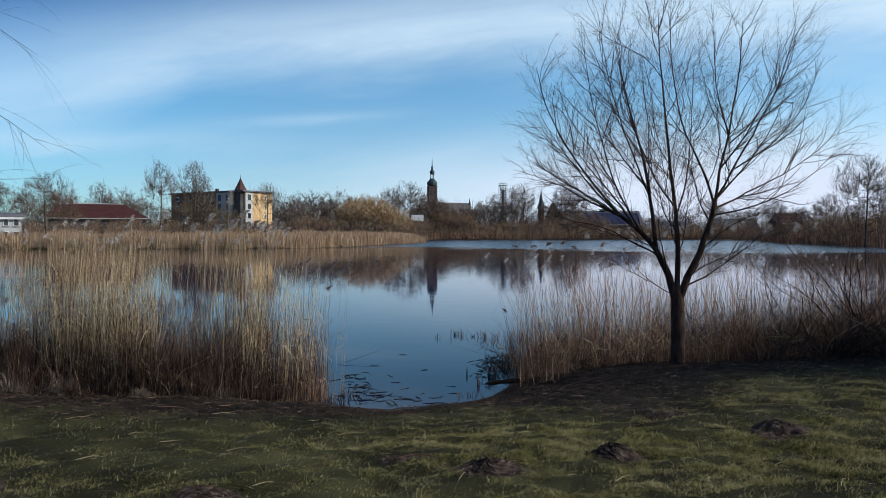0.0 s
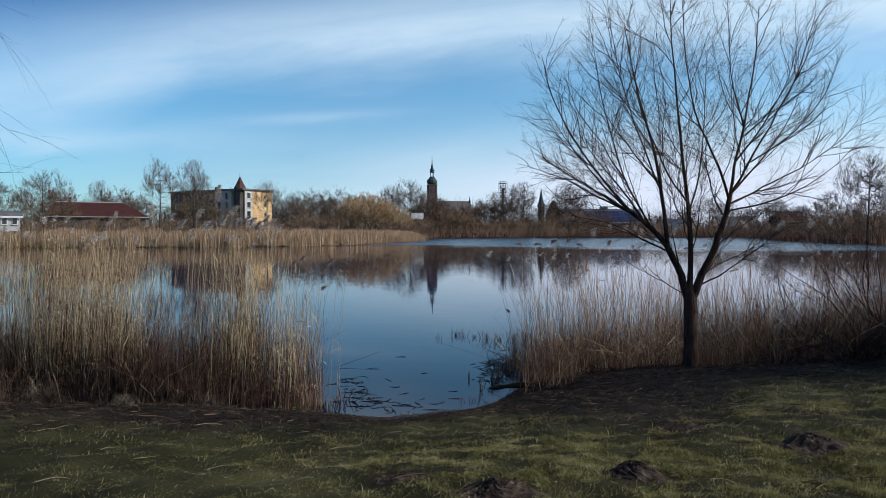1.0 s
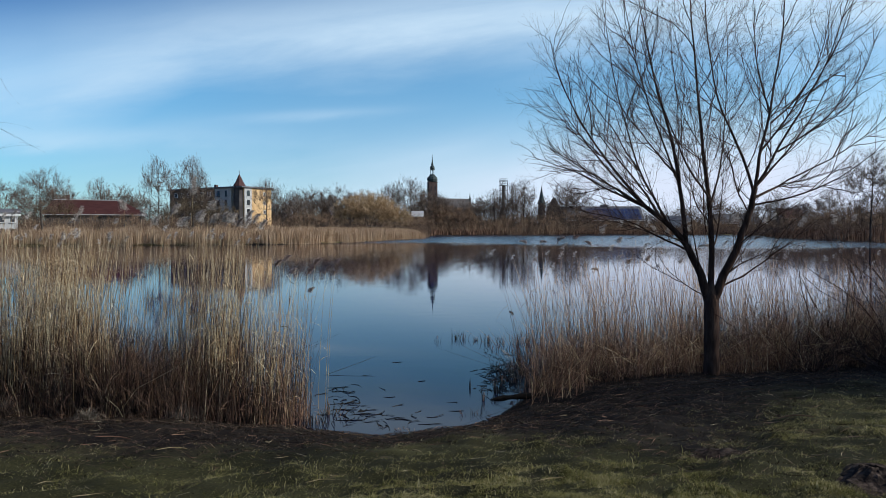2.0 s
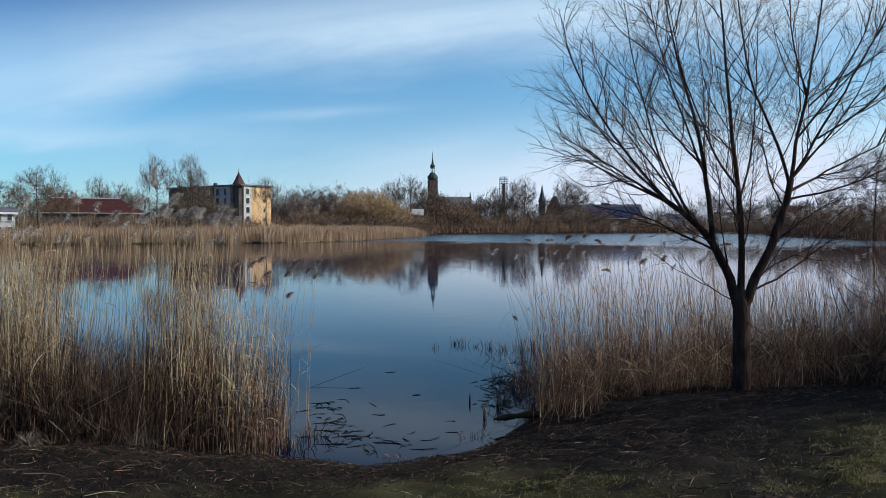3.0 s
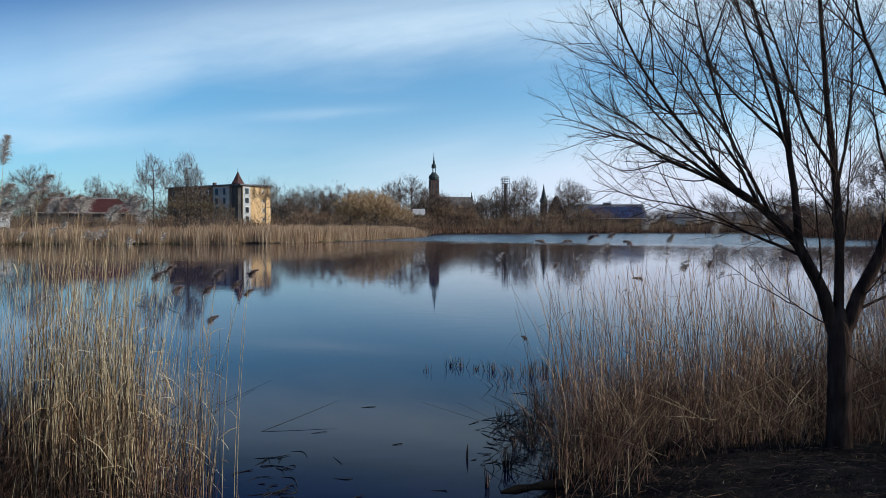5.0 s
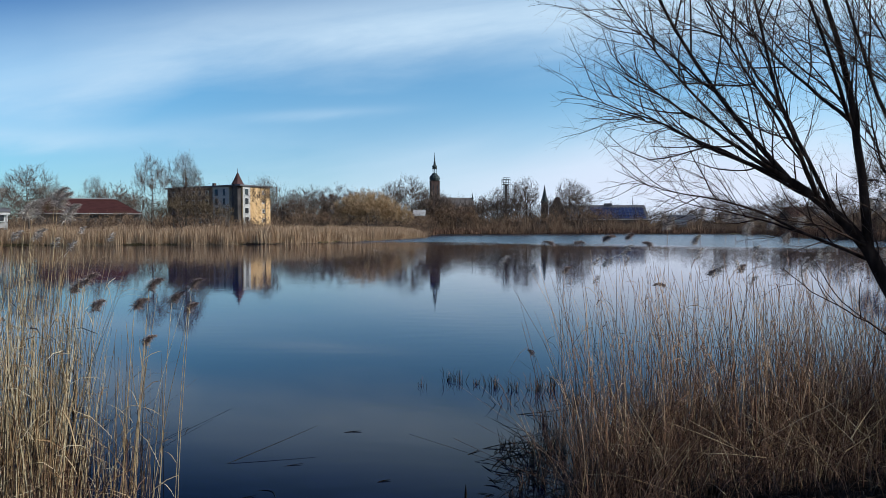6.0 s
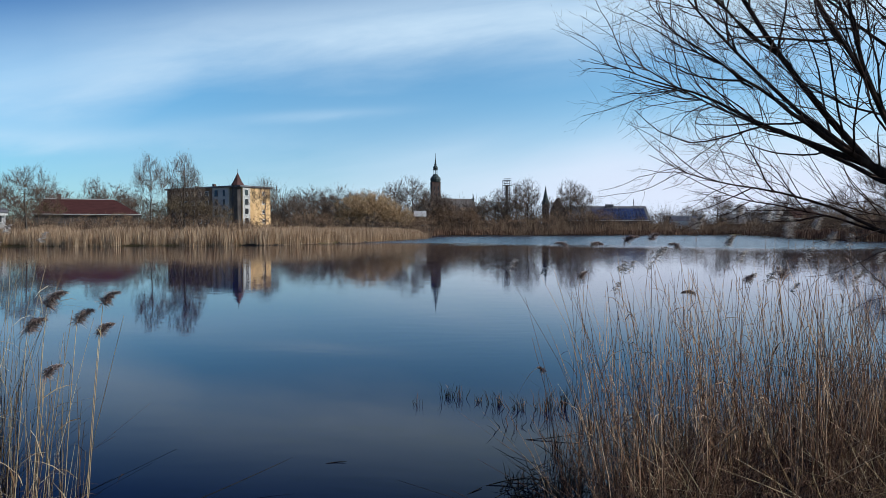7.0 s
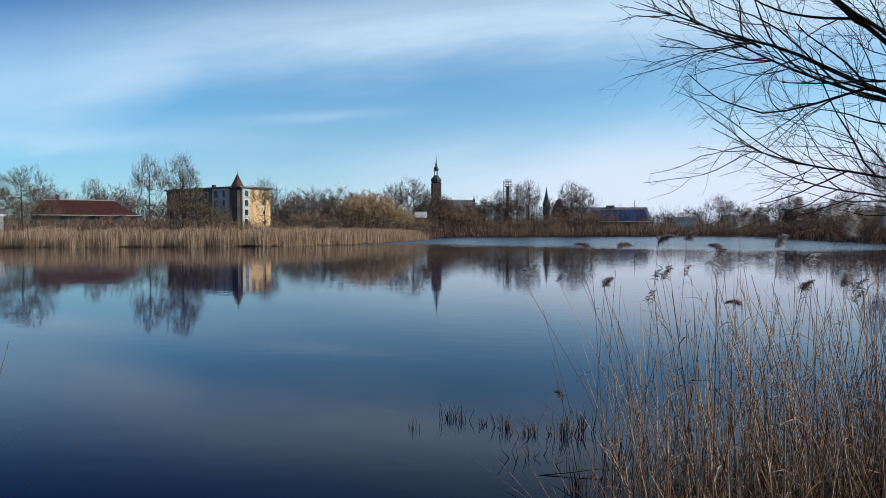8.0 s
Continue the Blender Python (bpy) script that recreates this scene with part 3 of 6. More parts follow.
def bare_tree(seed, tall, wide, base_share, twig_mat, limbs_n=20, twig_r=0.012, counts=(260, 6, 3), stems=1, name="tree", label="", dome=0.58, up=0.5):
    """A leafless tree: a tapered trunk, limbs that rise to a rounded crown, boughs that fill it, and two orders of fine twigs."""
    r = np.random.default_rng(seed)
    ob = thing(name, label, "tree" if name == "tree" else "bush")
    limbs, trunks = [], []
    centre, half = tall * dome, tall * (1 - dome)
    for s in range(stems):
        off = np.array((r.normal(0, 0.02 * tall), r.normal(0, 0.02 * tall), -0.3)) if stems > 1 else np.array((0, 0, -0.3))
        way = np.array((r.normal(0, 0.22 if stems > 1 else 0.03), r.normal(0, 0.22 if stems > 1 else 0.03), 1.0))
        trunk = branch_path(r, off, way, tall * (0.90 if stems == 1 else 0.7), 9, 0.035, 0.03)
        trunks.append((trunk, tall * 0.014 / math.sqrt(stems) + 0.03, 0.02))
        for k in range(limbs_n):
            q = (k + r.random()) / limbs_n
            p, t = along(trunk, base_share + (0.94 - base_share) * q)
            a = 2.4 * k + r.normal(0, 0.35)
            lat = np.clip(r.normal(-0.25 + 1.15 * q, 0.2), -0.6, 0.97)
            lump = 1 + 0.13 * math.sin(3 * a + seed) + 0.10 * math.sin(5.3 * lat + seed)
            end = np.array((math.cos(a) * wide / 2 * math.sqrt(1 - lat * lat), math.sin(a) * wide / 2 * math.sqrt(1 - lat * lat), centre + half * lat)) * r.uniform(0.72, 0.92) * lump
            end[2] = max(end[2], p[2] * 0.95 + 0.06 * tall)
            mid = (p + end) / 2 + np.array((0, 0, -0.12 * up)) * np.linalg.norm(end - p) + (end - p) * np.array((0.10, 0.10, 0)) * up
            line = smooth_line([p, mid, end], 7) + r.normal(0, 0.005 * tall, (7, 3)) * np.array([0, 0.5, 1, 1, 1, 1, 1])[:, None]
            limbs.append((line, tall * 0.0032 + 0.008, 0.010))
    arms = [q[0] for q in limbs] + [np.array([along(t, s)[0] for s in np.linspace(0.5, 1.0, 7)]) for t, _, _ in trunks]
    fine_arms = [np.array([along(path, s)[0] for s in np.linspace(0.15, 1.0, 14)]) for path in arms]
    nodes, heads = np.concatenate(fine_arms), np.concatenate([np.gradient(p, axis=0) for p in fine_arms])
    boughs = []
    for k in range(counts[0]):
        d = r.normal(0, 1, 3)
        d[2] = d[2] if d[2] > -0.45 else -0.5 * d[2]
        d /= np.linalg.norm(d)
        lumps = 1 + 0.07 * math.sin(3.1 * math.atan2(d[1], d[0]) + seed) + 0.06 * math.sin(5.3 * d[2] + 2.3 * d[0] + seed)
        goal = d * np.array((wide / 2, wide / 2, half if d[2] > 0 else centre - tall * base_share)) * lumps * (0.15 + 0.78 * r.random() ** 0.45) + np.array((0, 0, centre))
        gap = nodes - goal
        j = int((np.linalg.norm(gap, axis=1) + 0.9 * np.maximum(gap[:, 2] + 0.04 * tall, 0)).argmin())
        t = heads[j] / (np.linalg.norm(heads[j]) + 1e-9)
        reach = np.linalg.norm(goal - nodes[j])
        boughs.append(smooth_line([nodes[j], (nodes[j] + goal) / 2 + 0.14 * reach * t + np.array((0, 0, -0.05 * reach)), goal], 4) + r.normal(0, 0.006 * tall ** 0.5, (4, 3)) * np.array([0, 1, 1, 1])[:, None])
    first = np.array(boughs)
    second = sprout(r, first, counts[1], 0.085 * tall, tall * dome * 0.7, 3)
    third = sprout(r, second, counts[2], 0.045 * tall, tall * dome * 0.7, 2)
    part("trunk", quad_mesh("trunk", *tube_set(trunks + limbs, 4), M_FAR_BARK), M_FAR_BARK, ob)
    crown = joined([blades_of(r, first, twig_r * 1.7), blades_of(r, second, twig_r), blades_of(r, third, twig_r * 0.8)])
    part("crown", quad_mesh("crown", *crown, twig_mat), twig_mat, ob)
    return ob


EYE0 = np.array((0.197, -2.42, 2.163))


def spot(px, depth):
    """Ground place at that depth ahead whose bearing is px, in 1207ths, to the right of the walk's line."""
    x = EYE0[0] + (px - 784.0) / 1207.0 * depth
    y = EYE0[1] + depth
    return x, y, float(height(np.array([x]), np.array([y]))[0])


def set_tree(proto, px, depth, tall, wide_scale=1.0, turn=0.0):
    """A copy of a prototype at a bearing, scaled to its height above ground."""
    ob, base = proto
    x, y, z = spot(px, depth)
    k = tall / base
    return copy_thing(ob, pose(x, y, z, 0, 0, turn) @ Matrix.Diagonal((k * wide_scale, k * wide_scale, k, 1)))


# ---------------------------------------------------------------- the pond's far side: buildings
def at_corner(px, depth, turn):
    x, y, z = spot(px, depth)
    return pose(x, y, z - 0.2, 0, 0, turn)


def window(parent, size, centre, frame_mat=None, outward=(0, -1)):
    """A pane set in a raised frame with a sill, on a wall that faces outward."""
    w, h = size
    ox, oy = outward
    across = (abs(oy), abs(ox))
    fr = part("window", box((w * across[0] + 0.10 * abs(ox), w * across[1] + 0.10 * abs(oy), h), (centre[0] + ox * 0.03, centre[1] + oy * 0.03, centre[2])), frame_mat or M_WHITE, parent)
    part("pane", box(((w - 0.24) * across[0] + 0.06 * abs(ox), (w - 0.24) * across[1] + 0.06 * abs(oy), h - 0.24), (centre[0] + ox * 0.07, centre[1] + oy * 0.07, centre[2])), M_GLASS, fr)
    part("sill", box(((w + 0.2) * across[0] + 0.25 * abs(ox), (w + 0.2) * across[1] + 0.25 * abs(oy), 0.08), (centre[0] + ox * 0.10, centre[1] + oy * 0.10, centre[2] - h / 2 - 0.04)), M_GREYROOF, fr)


def apartment_house():
    """A four-storey block with an ochre gable end, a pale stair turret and a flat overhanging roof."""
    ob = thing("apartment_house", "four-storey block with sunlit ochre end wall and pale stair turret", "house", at=at_corner(431, 218, -31.0))
    # local: -x runs along the long front, +y runs along the ochre end
    tall, long_side, deep = 15.2, 35.0, 12.5
    part("wall", box((long_side - 13.0, deep, tall), (-13.0 - (long_side - 13.0) / 2, deep / 2, tall / 2)), M_BROWN, ob, "dull brown rendered wall")
    part("wall", box((7.5, deep - 0.1, tall), (-8.6, deep / 2 - 0.25, tall / 2)), M_PALE, ob, "pale rendered wall")
    part("wall", box((4.4, deep - 1.4, tall - 0.1), (-3.2, deep / 2 + 0.7, tall / 2)), M_DARKWALL, ob, "dark recessed stair wall")
    part("wall", box((3.0, deep - 0.6, tall - 0.05), (-1.4, deep / 2 + 0.5, tall / 2)), M_YELLOW, ob, "sunlit ochre rendered end wall")
    part("wall", box((0.3, 3.0, tall - 0.08), (0.10, 2.4, tall / 2)), M_PALE, ob, "pale strip with stair windows")
    part("roof", box((long_side + 1.4, deep + 1.4, 0.5), (-long_side / 2 + 0.1, deep / 2, tall + 0.25), 0.06), M_GREYROOF, ob, "flat dark overhanging roof")
    for storey in range(5):
        z = 1.7 + storey * 2.95
        for k in range(6):
            window(ob, (1.5, 1.5), (-15.2 - k * 3.3, 0.0, z), outward=(0, -1))
        window(ob, (1.5, 2.0), (-10.6, -0.2, z), frame_mat=M_GREYROOF, outward=(0, -1))
        window(ob, (1.0, 2.0), (-7.0, -0.2, z), frame_mat=M_GREYROOF, outward=(0, -1))
        window(ob, (1.7, 2.1), (0.25, 2.4, z), frame_mat=M_WHITE, outward=(1, 0))
        window(ob, (1.0, 1.2), (0.1, 9.6, z), frame_mat=M_WHITE, outward=(1, 0))
    tower = part("turret", lathe([(1.75, 0), (1.75, tall + 0.6), (1.9, tall + 0.6)], 8), M_DARKWALL, ob, "dark round stair turret")
    tower.location = (-2.0, 0.9, 0)
    cone = part("turret_roof", lathe([(2.0, 0), (1.35, 1.1), (0.6, 2.7), (0.06, 3.9), (0.04, 5.0)], 8), M_TURRET, tower, "pointed red-brown turret roof")
    cone.location = (0, 0, tall + 0.6)
    part("chimney", box((0.9, 0.9, 1.6), (-20, 7, tall + 1.2)), M_BRICK, ob)
    part("chimney", box((0.7, 0.7, 1.2), (-29, 7, tall + 1.0)), M_BRICK, ob)


def gabled_hall(name, label, px, depth, turn, length, deep, eaves, ridge, wall_mat, roof_mat, windows=0, win=(1.4, 1.4), roof_label=""):
    """A long gabled building with its long side towards the pond."""
    ob = thing(name, label, "building", at=at_corner(px, depth, turn))
    outline = [(0, 0), (deep, 0), (deep, eaves), (deep / 2, ridge - 0.15), (0, eaves)]
    wall = prism(outline, length)
    wall.transform(Matrix(((0, 1, 0, 0), (1, 0, 0, 0), (0, 0, 1, 0), (0, 0, 0, 1))))
    bmesh.ops.recalc_face_normals(wall, faces=wall.faces[:])
    part("wall", wall, wall_mat, ob)
    over = 0.5
    k = (ridge - eaves) / (deep / 2)
    for sgn in (0, 1):
        lo, hi = (-over, eaves - over * k), (deep / 2, ridge)
        pts = [lo, hi, (hi[0], hi[1] + 0.2), (lo[0], lo[1] + 0.2)]
        if sgn:
            pts = [(deep - a, b) for a, b in pts]
        sl = prism(pts, length + 2 * over)
        sl.transform(Matrix(((0, 1, 0, -over), (1, 0, 0, 0), (0, 0, 1, 0), (0, 0, 0, 1))))
        bmesh.ops.recalc_face_normals(sl, faces=sl.faces[:])
        part("roof", sl, roof_mat, ob, roof_label)
    part("gutter", box((length + 1.0, 0.18, 0.35), (length / 2, -0.6, eaves - 0.35)), M_PALE if name == "farm_hall" else M_WHITE, ob, "pale eaves board")
    for j in range(windows):
        window(ob, win, (length * (j + 0.5) / windows, 0.0, eaves * 0.52), outward=(0, -1))
    return ob


def red_hall():
    """A long low hall under a hipped roof, its ridge and eaves edged in pale metal."""
    long_side, deep, eaves, ridge, hip = 20.0, 14.0, 5.4, 8.7, 5.0
    ob = thing("farm_hall", "long low hall with a dark red hipped roof", "building", at=at_corner(86, 150, 24.0))
    part("wall", box((long_side, deep, eaves), (long_side / 2, deep / 2, eaves / 2)), M_DARKWALL, ob, "dark shaded wall")
    bm = bmesh.new()
    low = [bm.verts.new(p) for p in ((-0.7, -0.7, eaves - 0.3), (long_side + 0.7, -0.7, eaves - 0.3), (long_side + 0.7, deep + 0.7, eaves - 0.3), (-0.7, deep + 0.7, eaves - 0.3))]
    top = [bm.verts.new(p) for p in ((1.0, deep / 2, ridge), (long_side - hip, deep / 2, ridge))]
    for face in ((low[0], low[1], top[1], top[0]), (low[1], low[2], top[1]), (low[2], low[3], top[0], top[1]), (low[3], low[0], top[0]), (low[3], low[2], low[1], low[0])):
        bm.faces.new(face)
    part("roof", bm, M_REDROOF, ob, "dark red tiled hipped roof")
    part("gutter", box((long_side + 1.4, 0.12, 0.16), (long_side / 2, -0.74, eaves - 0.28)), M_PALE, ob, "pale eaves gutter")
    part("ridge_cap", box((long_side - hip - 1.0, 0.5, 0.16), ((long_side - hip + 1.0) / 2, deep / 2, ridge + 0.02)), M_PALE, ob, "pale ridge cap")
    part("chimney", box((0.7, 0.7, 1.2), (4.0, deep / 2, ridge + 0.5)), M_BRICK, ob)
    for j in range(6):
        window(ob, (1.6, 1.0), (long_side * (j + 0.5) / 6, 0.0, 2.9), frame_mat=M_GREYROOF)


def white_house():
    ob = gabled_hall("village_house", "white house with grey window frames", -54, 130, 32.0, 8.6, 8, 5.1, 5.8, M_PALE, M_GREYROOF, 0)
    for z in (1.5, 3.9):
        for j in range(5):
            window(ob, (1.0, 1.4), (0.9 + 1.7 * j, 0.0, z), frame_mat=M_WHITE)
    return ob


def church():
    """A brick church far off: square tower, dark copper bulbs, lantern and needle, and a long nave."""
    x, y, z = spot(765.5, 900)
    ob = thing("church", "distant brick church with a tall dark copper spire", "church", at=pose(x, y, 0, 0, 0, 12))
    part("tower", box((11.5, 11.5, 66), (0, 0, 33), 0.3), M_BRICK, ob, "square brick tower")
    part("cornice", box((12.4, 12.4, 1.2), (0, 0, 66.3), 0.2), M_BRICK, ob)
    for k in range(3):
        for s in (-1, 1):
            window(ob, (1.5, 6.0), (s * 2.8, -5.75, 42 + 8.2 * k), frame_mat=M_BRICK, outward=(0, -1))
            window(ob, (1.5, 6.0), (5.75, s * 2.8, 42 + 8.2 * k), frame_mat=M_BRICK, outward=(1, 0))
    hood = part("bulb", lathe([(5.2, 0), (6.6, 1.5), (7.1, 3.6), (6.4, 6.0), (4.2, 8.0), (3.4, 9.2)], 12), M_COPPER, ob, "dark copper bulb")
    hood.location = (0, 0, 66.9)
    lantern = part("lantern", lathe([(3.6, 0), (3.6, 0.6), (2.9, 0.9), (2.7, 1.2)], 8), M_COPPER, ob, "open copper lantern")
    lantern.location = (0, 0, 76.0)
    for k in range(6):
        a = k * math.pi / 3 + 0.3
        part("post", box((0.6, 0.6, 5.8), (2.35 * math.cos(a), 2.35 * math.sin(a), 3.9), 0, math.degrees(a)), M_COPPER, lantern)
    part("cap", lathe([(2.6, 6.6), (3.6, 7.0), (3.1, 7.9)], 8), M_COPPER, lantern)
    second = part("bulb", lathe([(2.4, 0), (3.3, 1.4), (3.0, 3.0), (1.7, 4.6), (1.3, 5.4), (1.5, 6.2), (1.2, 7.6), (0.7, 10.5), (0.35, 16.0), (0.12, 21.0)], 10), M_COPPER, ob, "small bulb and needle")
    second.location = (0, 0, 83.8)
    nave = prism([(-11, 0), (11, 0), (11, 28), (0, 46), (-11, 28)], 50)
    nave.transform(pose(5.5, 2, 0, 0, 0, -78))
    part("nave", nave, M_SLATE, ob, "long nave with a steep slate roof")
    turret = part("ridge_turret", lathe([(1.3, 0), (1.3, 4), (1.9, 4.4), (0.8, 8), (0.1, 13)], 8), M_COPPER, ob)
    turret.location = (54, 12, 40)


def scaffolded_tower():
    """A square church tower wrapped in tube scaffolding."""
    x, y, z = spot(890.5, 700)
    ob = thing("scaffolded_tower", "distant dark tower wrapped in steel scaffolding", "tower", at=pose(x, y, 0, 0, 0, 8) @ Matrix.Diagonal((0.80, 0.80, 1.03, 1)))
    part("core", box((3.2, 3.2, 47), (0, 0, 23.5)), M_DARKWALL, ob, "dark brick core")
    for sx in (-1, 0, 1):
        for sy in (-1, 1):
            part("post", box((0.45, 0.45, 53), (sx * 4.4, sy * 4.4, 26.5)), M_STEEL, ob)
    for k in range(11):
        z = 6 + 4.6 * k
        for s in (-1, 1):
            part("deck", box((9.4, 1.3, 0.45), (0, s * 4.0, z)), M_PLANK, ob)
            part("deck", box((1.3, 6.6, 0.45), (s * 4.0, 0, z + 0.02)), M_PLANK, ob)
            part("rail", box((9.0, 0.3, 0.3), (0, s * 4.5, z + 2.0)), M_STEEL, ob)
            brace = part("brace", box((6.2, 0.25, 0.25), (0, 0, 0)), M_STEEL, ob)
            brace.matrix_basis = pose((2.2 if k % 2 else -2.2), s * 4.4, z - 2.3, 0, 46 if (k + (s > 0)) % 2 else -46, 0)


def small_church():
    x, y, z = spot(958, 600)
    ob = thing("chapel", "distant dark brick chapel with a pointed spire", "church", at=pose(x, y, 0, 0, 0, -6))
    part("tower", box((5.5, 5.5, 26), (0, 0, 13), 0.1), M_BRICK, ob)
    sp = part("spire", lathe([(3.9, 0), (2.3, 4), (1.2, 9), (0.1, 15.5)], 8), M_COPPER, ob, "pointed dark spire")
    sp.location = (0, 0, 26)
    gable = prism([(-6.5, 0), (6.5, 0), (6.5, 19), (1.2, 31), (-1.2, 31), (-6.5, 19)], 22)
    gable.transform(pose(11, 0, 0))
    part("nave", gable, M_BRICK, ob, "steep brick gable")


def solar_hall():
    ob = gabled_hall("solar_hall", "long dark hall with blue solar panels on its roof", 1000, 420, -1.0, 48, 22, 8.0, 16.5, M_DARKWALL, M_GREYROOF, 9, (2.6, 1.6), "dark grey roof")
    slope = math.atan2(8.5, 11)
    me = None
    for row in range(4):
        for col in range(14):
            x, s = 15.5 + 2.32 * col, 1.2 + row * 2.9
            if me is None:
                p = part("solar_panel", box((2.1, 2.6, 0.12), (0, 0, 0), 0.02), M_SOLAR, ob)
                me = p.data
            else:
                p = new("solar_panel", me)
                p.parent = ob
            p.matrix_basis = pose(x, s * math.cos(slope), 8.0 + s * math.sin(slope) + 0.32, math.degrees(slope))
    part("roof_hatch", box((4.5, 3, 1.6), (26, 11, 17.0)), M_GREYROOF, ob)
    part("mast", box((0.3, 0.3, 6), (41, 11, 18)), M_STEEL, ob)


apartment_house()
red_hall()
white_house()
church()
scaffolded_tower()
small_church()
solar_hall()
gabled_hall("shed", "pale low shed among bushes on the far shore", 1180, 380, -4, 12.5, 10, 7.0, 9.5, M_WHITE, M_GREYROOF, 2)
gabled_hall("cottage", "small house with a pale gable among trees", 1385, 260, 8, 9, 8, 6.5, 10.0, M_BROWN, M_REDROOF, 3, (1.1, 1.3))
gabled_hall("cottage", "far cottage with a pale roof half hidden by trees", 730, 330, 0, 5, 6, 9.0, 11.3, M_BROWN, M_PALE, 2, (1.1, 1.3))
gabled_hall("cottage", "far house with a steep pale gable", 590, 330, 70, 7, 8, 8.5, 14.5, M_BROWN, M_GREYROOF, 2, (1.1, 1.3))
gabled_hall("cottage", "low far house with a dull roof", 1268, 420, 0, 26, 10, 6, 11.5, M_BROWN, M_GREYROOF, 5, (1.1, 1.3))

# ---------------------------------------------------------------- the pond's far side: trees
OAK = (bare_tree(11, 16, 10.5, 0.20, M_FAR_TWIG, 26, 0.015, (230, 6, 3), label="tall bare broadleaf tree on the far bank", up=0.7), 16.0)
BIRCH = (bare_tree(12, 16, 7.2, 0.14, M_FAR_TWIG, 28, 0.014, (220, 6, 3), label="slender bare tree with rising twigs", dome=0.52, up=1.0), 16.0)
WILLOW = (bare_tree(13, 10, 12, 0.05, M_FAR_GOLD, 14, 0.018, (420, 9, 3), 3, label="rounded willow with golden-brown bare twigs", dome=0.48), 10.0)
OLIVE = (bare_tree(14, 10, 10, 0.08, M_FAR_OLIVE, 9, 0.011, (260, 6, 3), 3, label="spreading willow with olive bare twigs", up=0.9), 10.0)
BROAD = (bare_tree(15, 14, 13, 0.12, M_FAR_TWIG, 12, 0.026, (160, 5, 3), 2, label="broad bare tree in the far treeline", up=0.7), 14.0)
BUSH = (bare_tree(16, 5, 7.5, 0.03, M_SCRUB, 5, 0.017, (90, 5, 3), 4, label="brown leafless bush on the far bank", name="bush", dome=0.45), 5.0)

THICKET = (bare_tree(17, 12, 10, 0.04, M_SCRUB, 6, 0.017, (150, 5, 3), 4, label="tall brown leafless thicket on the distant shore", name="bush", dome=0.5, up=0.9), 12.0)

# prototype, then rows of bearing, depth, height, width share
r_t = np.random.default_rng(21)
ROWS = {
    "OAK": (OAK, [(285, 139, 16.6, 0.66), (474, 208, 17.5, 0.85), (84, 113, 12.2, 1.15), (100, 190, 14, 1), (725, 320, 27, 1.1), (690, 330, 25, 0.9), (1370, 250, 16, 0.9),
                  (1465, 210, 14.5, 0.9), (1000, 400, 31, 0.9), (1018, 420, 30, 0.9), (750, 372, 25, 0.8), (772, 370, 23, 0.8), (1255, 380, 22, 1.2), (1532, 125, 17.6, 1.0), (1585, 120, 13, 0.9)]),
    "BIRCH": (BIRCH, [(346, 121, 15.1, 1.0), (180, 227, 19.5, 0.9), (925, 400, 33, 1.1), (908, 410, 31, 1.0), (781, 375, 22, 1.1), (875, 400, 27, 1),
                      (1030, 440, 19, 1), (850, 395, 22, 1), (520, 300, 20, 1), (460, 240, 15, 1.1)]),
    "WILLOW": (WILLOW, [(650, 225, 15.5, 1.05), (700, 232, 11.5, 0.9), (622, 232, 13.5, 0.9), (665, 235, 15, 0.9)]),
    "OLIVE": (OLIVE, [(352, 118, 8.5, 1.2), (322, 120, 7, 1.1), (388, 122, 7, 1.2), (108, 116, 7.5, 1.1), (405, 150, 6, 1), (462, 236, 9, 1)]),
    "BROAD": (BROAD, [(215, 225, 17, 0.9), (235, 220, 14.5, 0.8), (545, 310, 22, 0.9), (572, 320, 21, 0.9), (600, 300, 22, 1), (760, 370, 24, 0.9), (790, 380, 20, 0.9), (825, 385, 19, 0.9),
                      (8, 152, 12.5, 1.1), (58, 140, 9.5, 1), (500, 300, 17, 1), (860, 420, 23, 1), (1000, 430, 24, 1), (1320, 360, 14, 1.1), (1420, 230, 10, 1), (1500, 190, 10, 1), (385, 245, 17, 0.8), (-40, 150, 16, 1),
                      (640, 330, 20, 1), (905, 430, 22, 1), (250, 240, 15, 1), (120, 200, 14, 1), (150, 210, 12, 1), (1285, 400, 19, 1.2), (1345, 330, 17, 1.2), (1395, 250, 13, 1.2), (1440, 215, 12, 1.2), (1550, 150, 11, 1.1), (1160, 430, 14, 1.2), (1210, 420, 17, 1.2), (530, 290, 16, 1.1), (585, 295, 17, 1), (740, 360, 20, 1), (845, 390, 19, 1), (890, 395, 21, 1), (970, 395, 21, 1)] ),
}
for key, (proto, rows) in ROWS.items():
    group = {"WILLOW": "golden willows", "OLIVE": "olive willows"}.get(key, "far treeline")
    tagged(proto[0], group=group)
    for px, depth, tall, wide in rows[1:]:
        set_tree(proto, px, depth, tall, wide, r_t.uniform(0, 360))
    px, depth, tall, wide = rows[0]
    x, y, z = spot(px, depth)
    k = tall / proto[1]
    proto[0].matrix_world = pose(x, y, z) @ Matrix.Diagonal((k * wide, k * wide, k, 1))

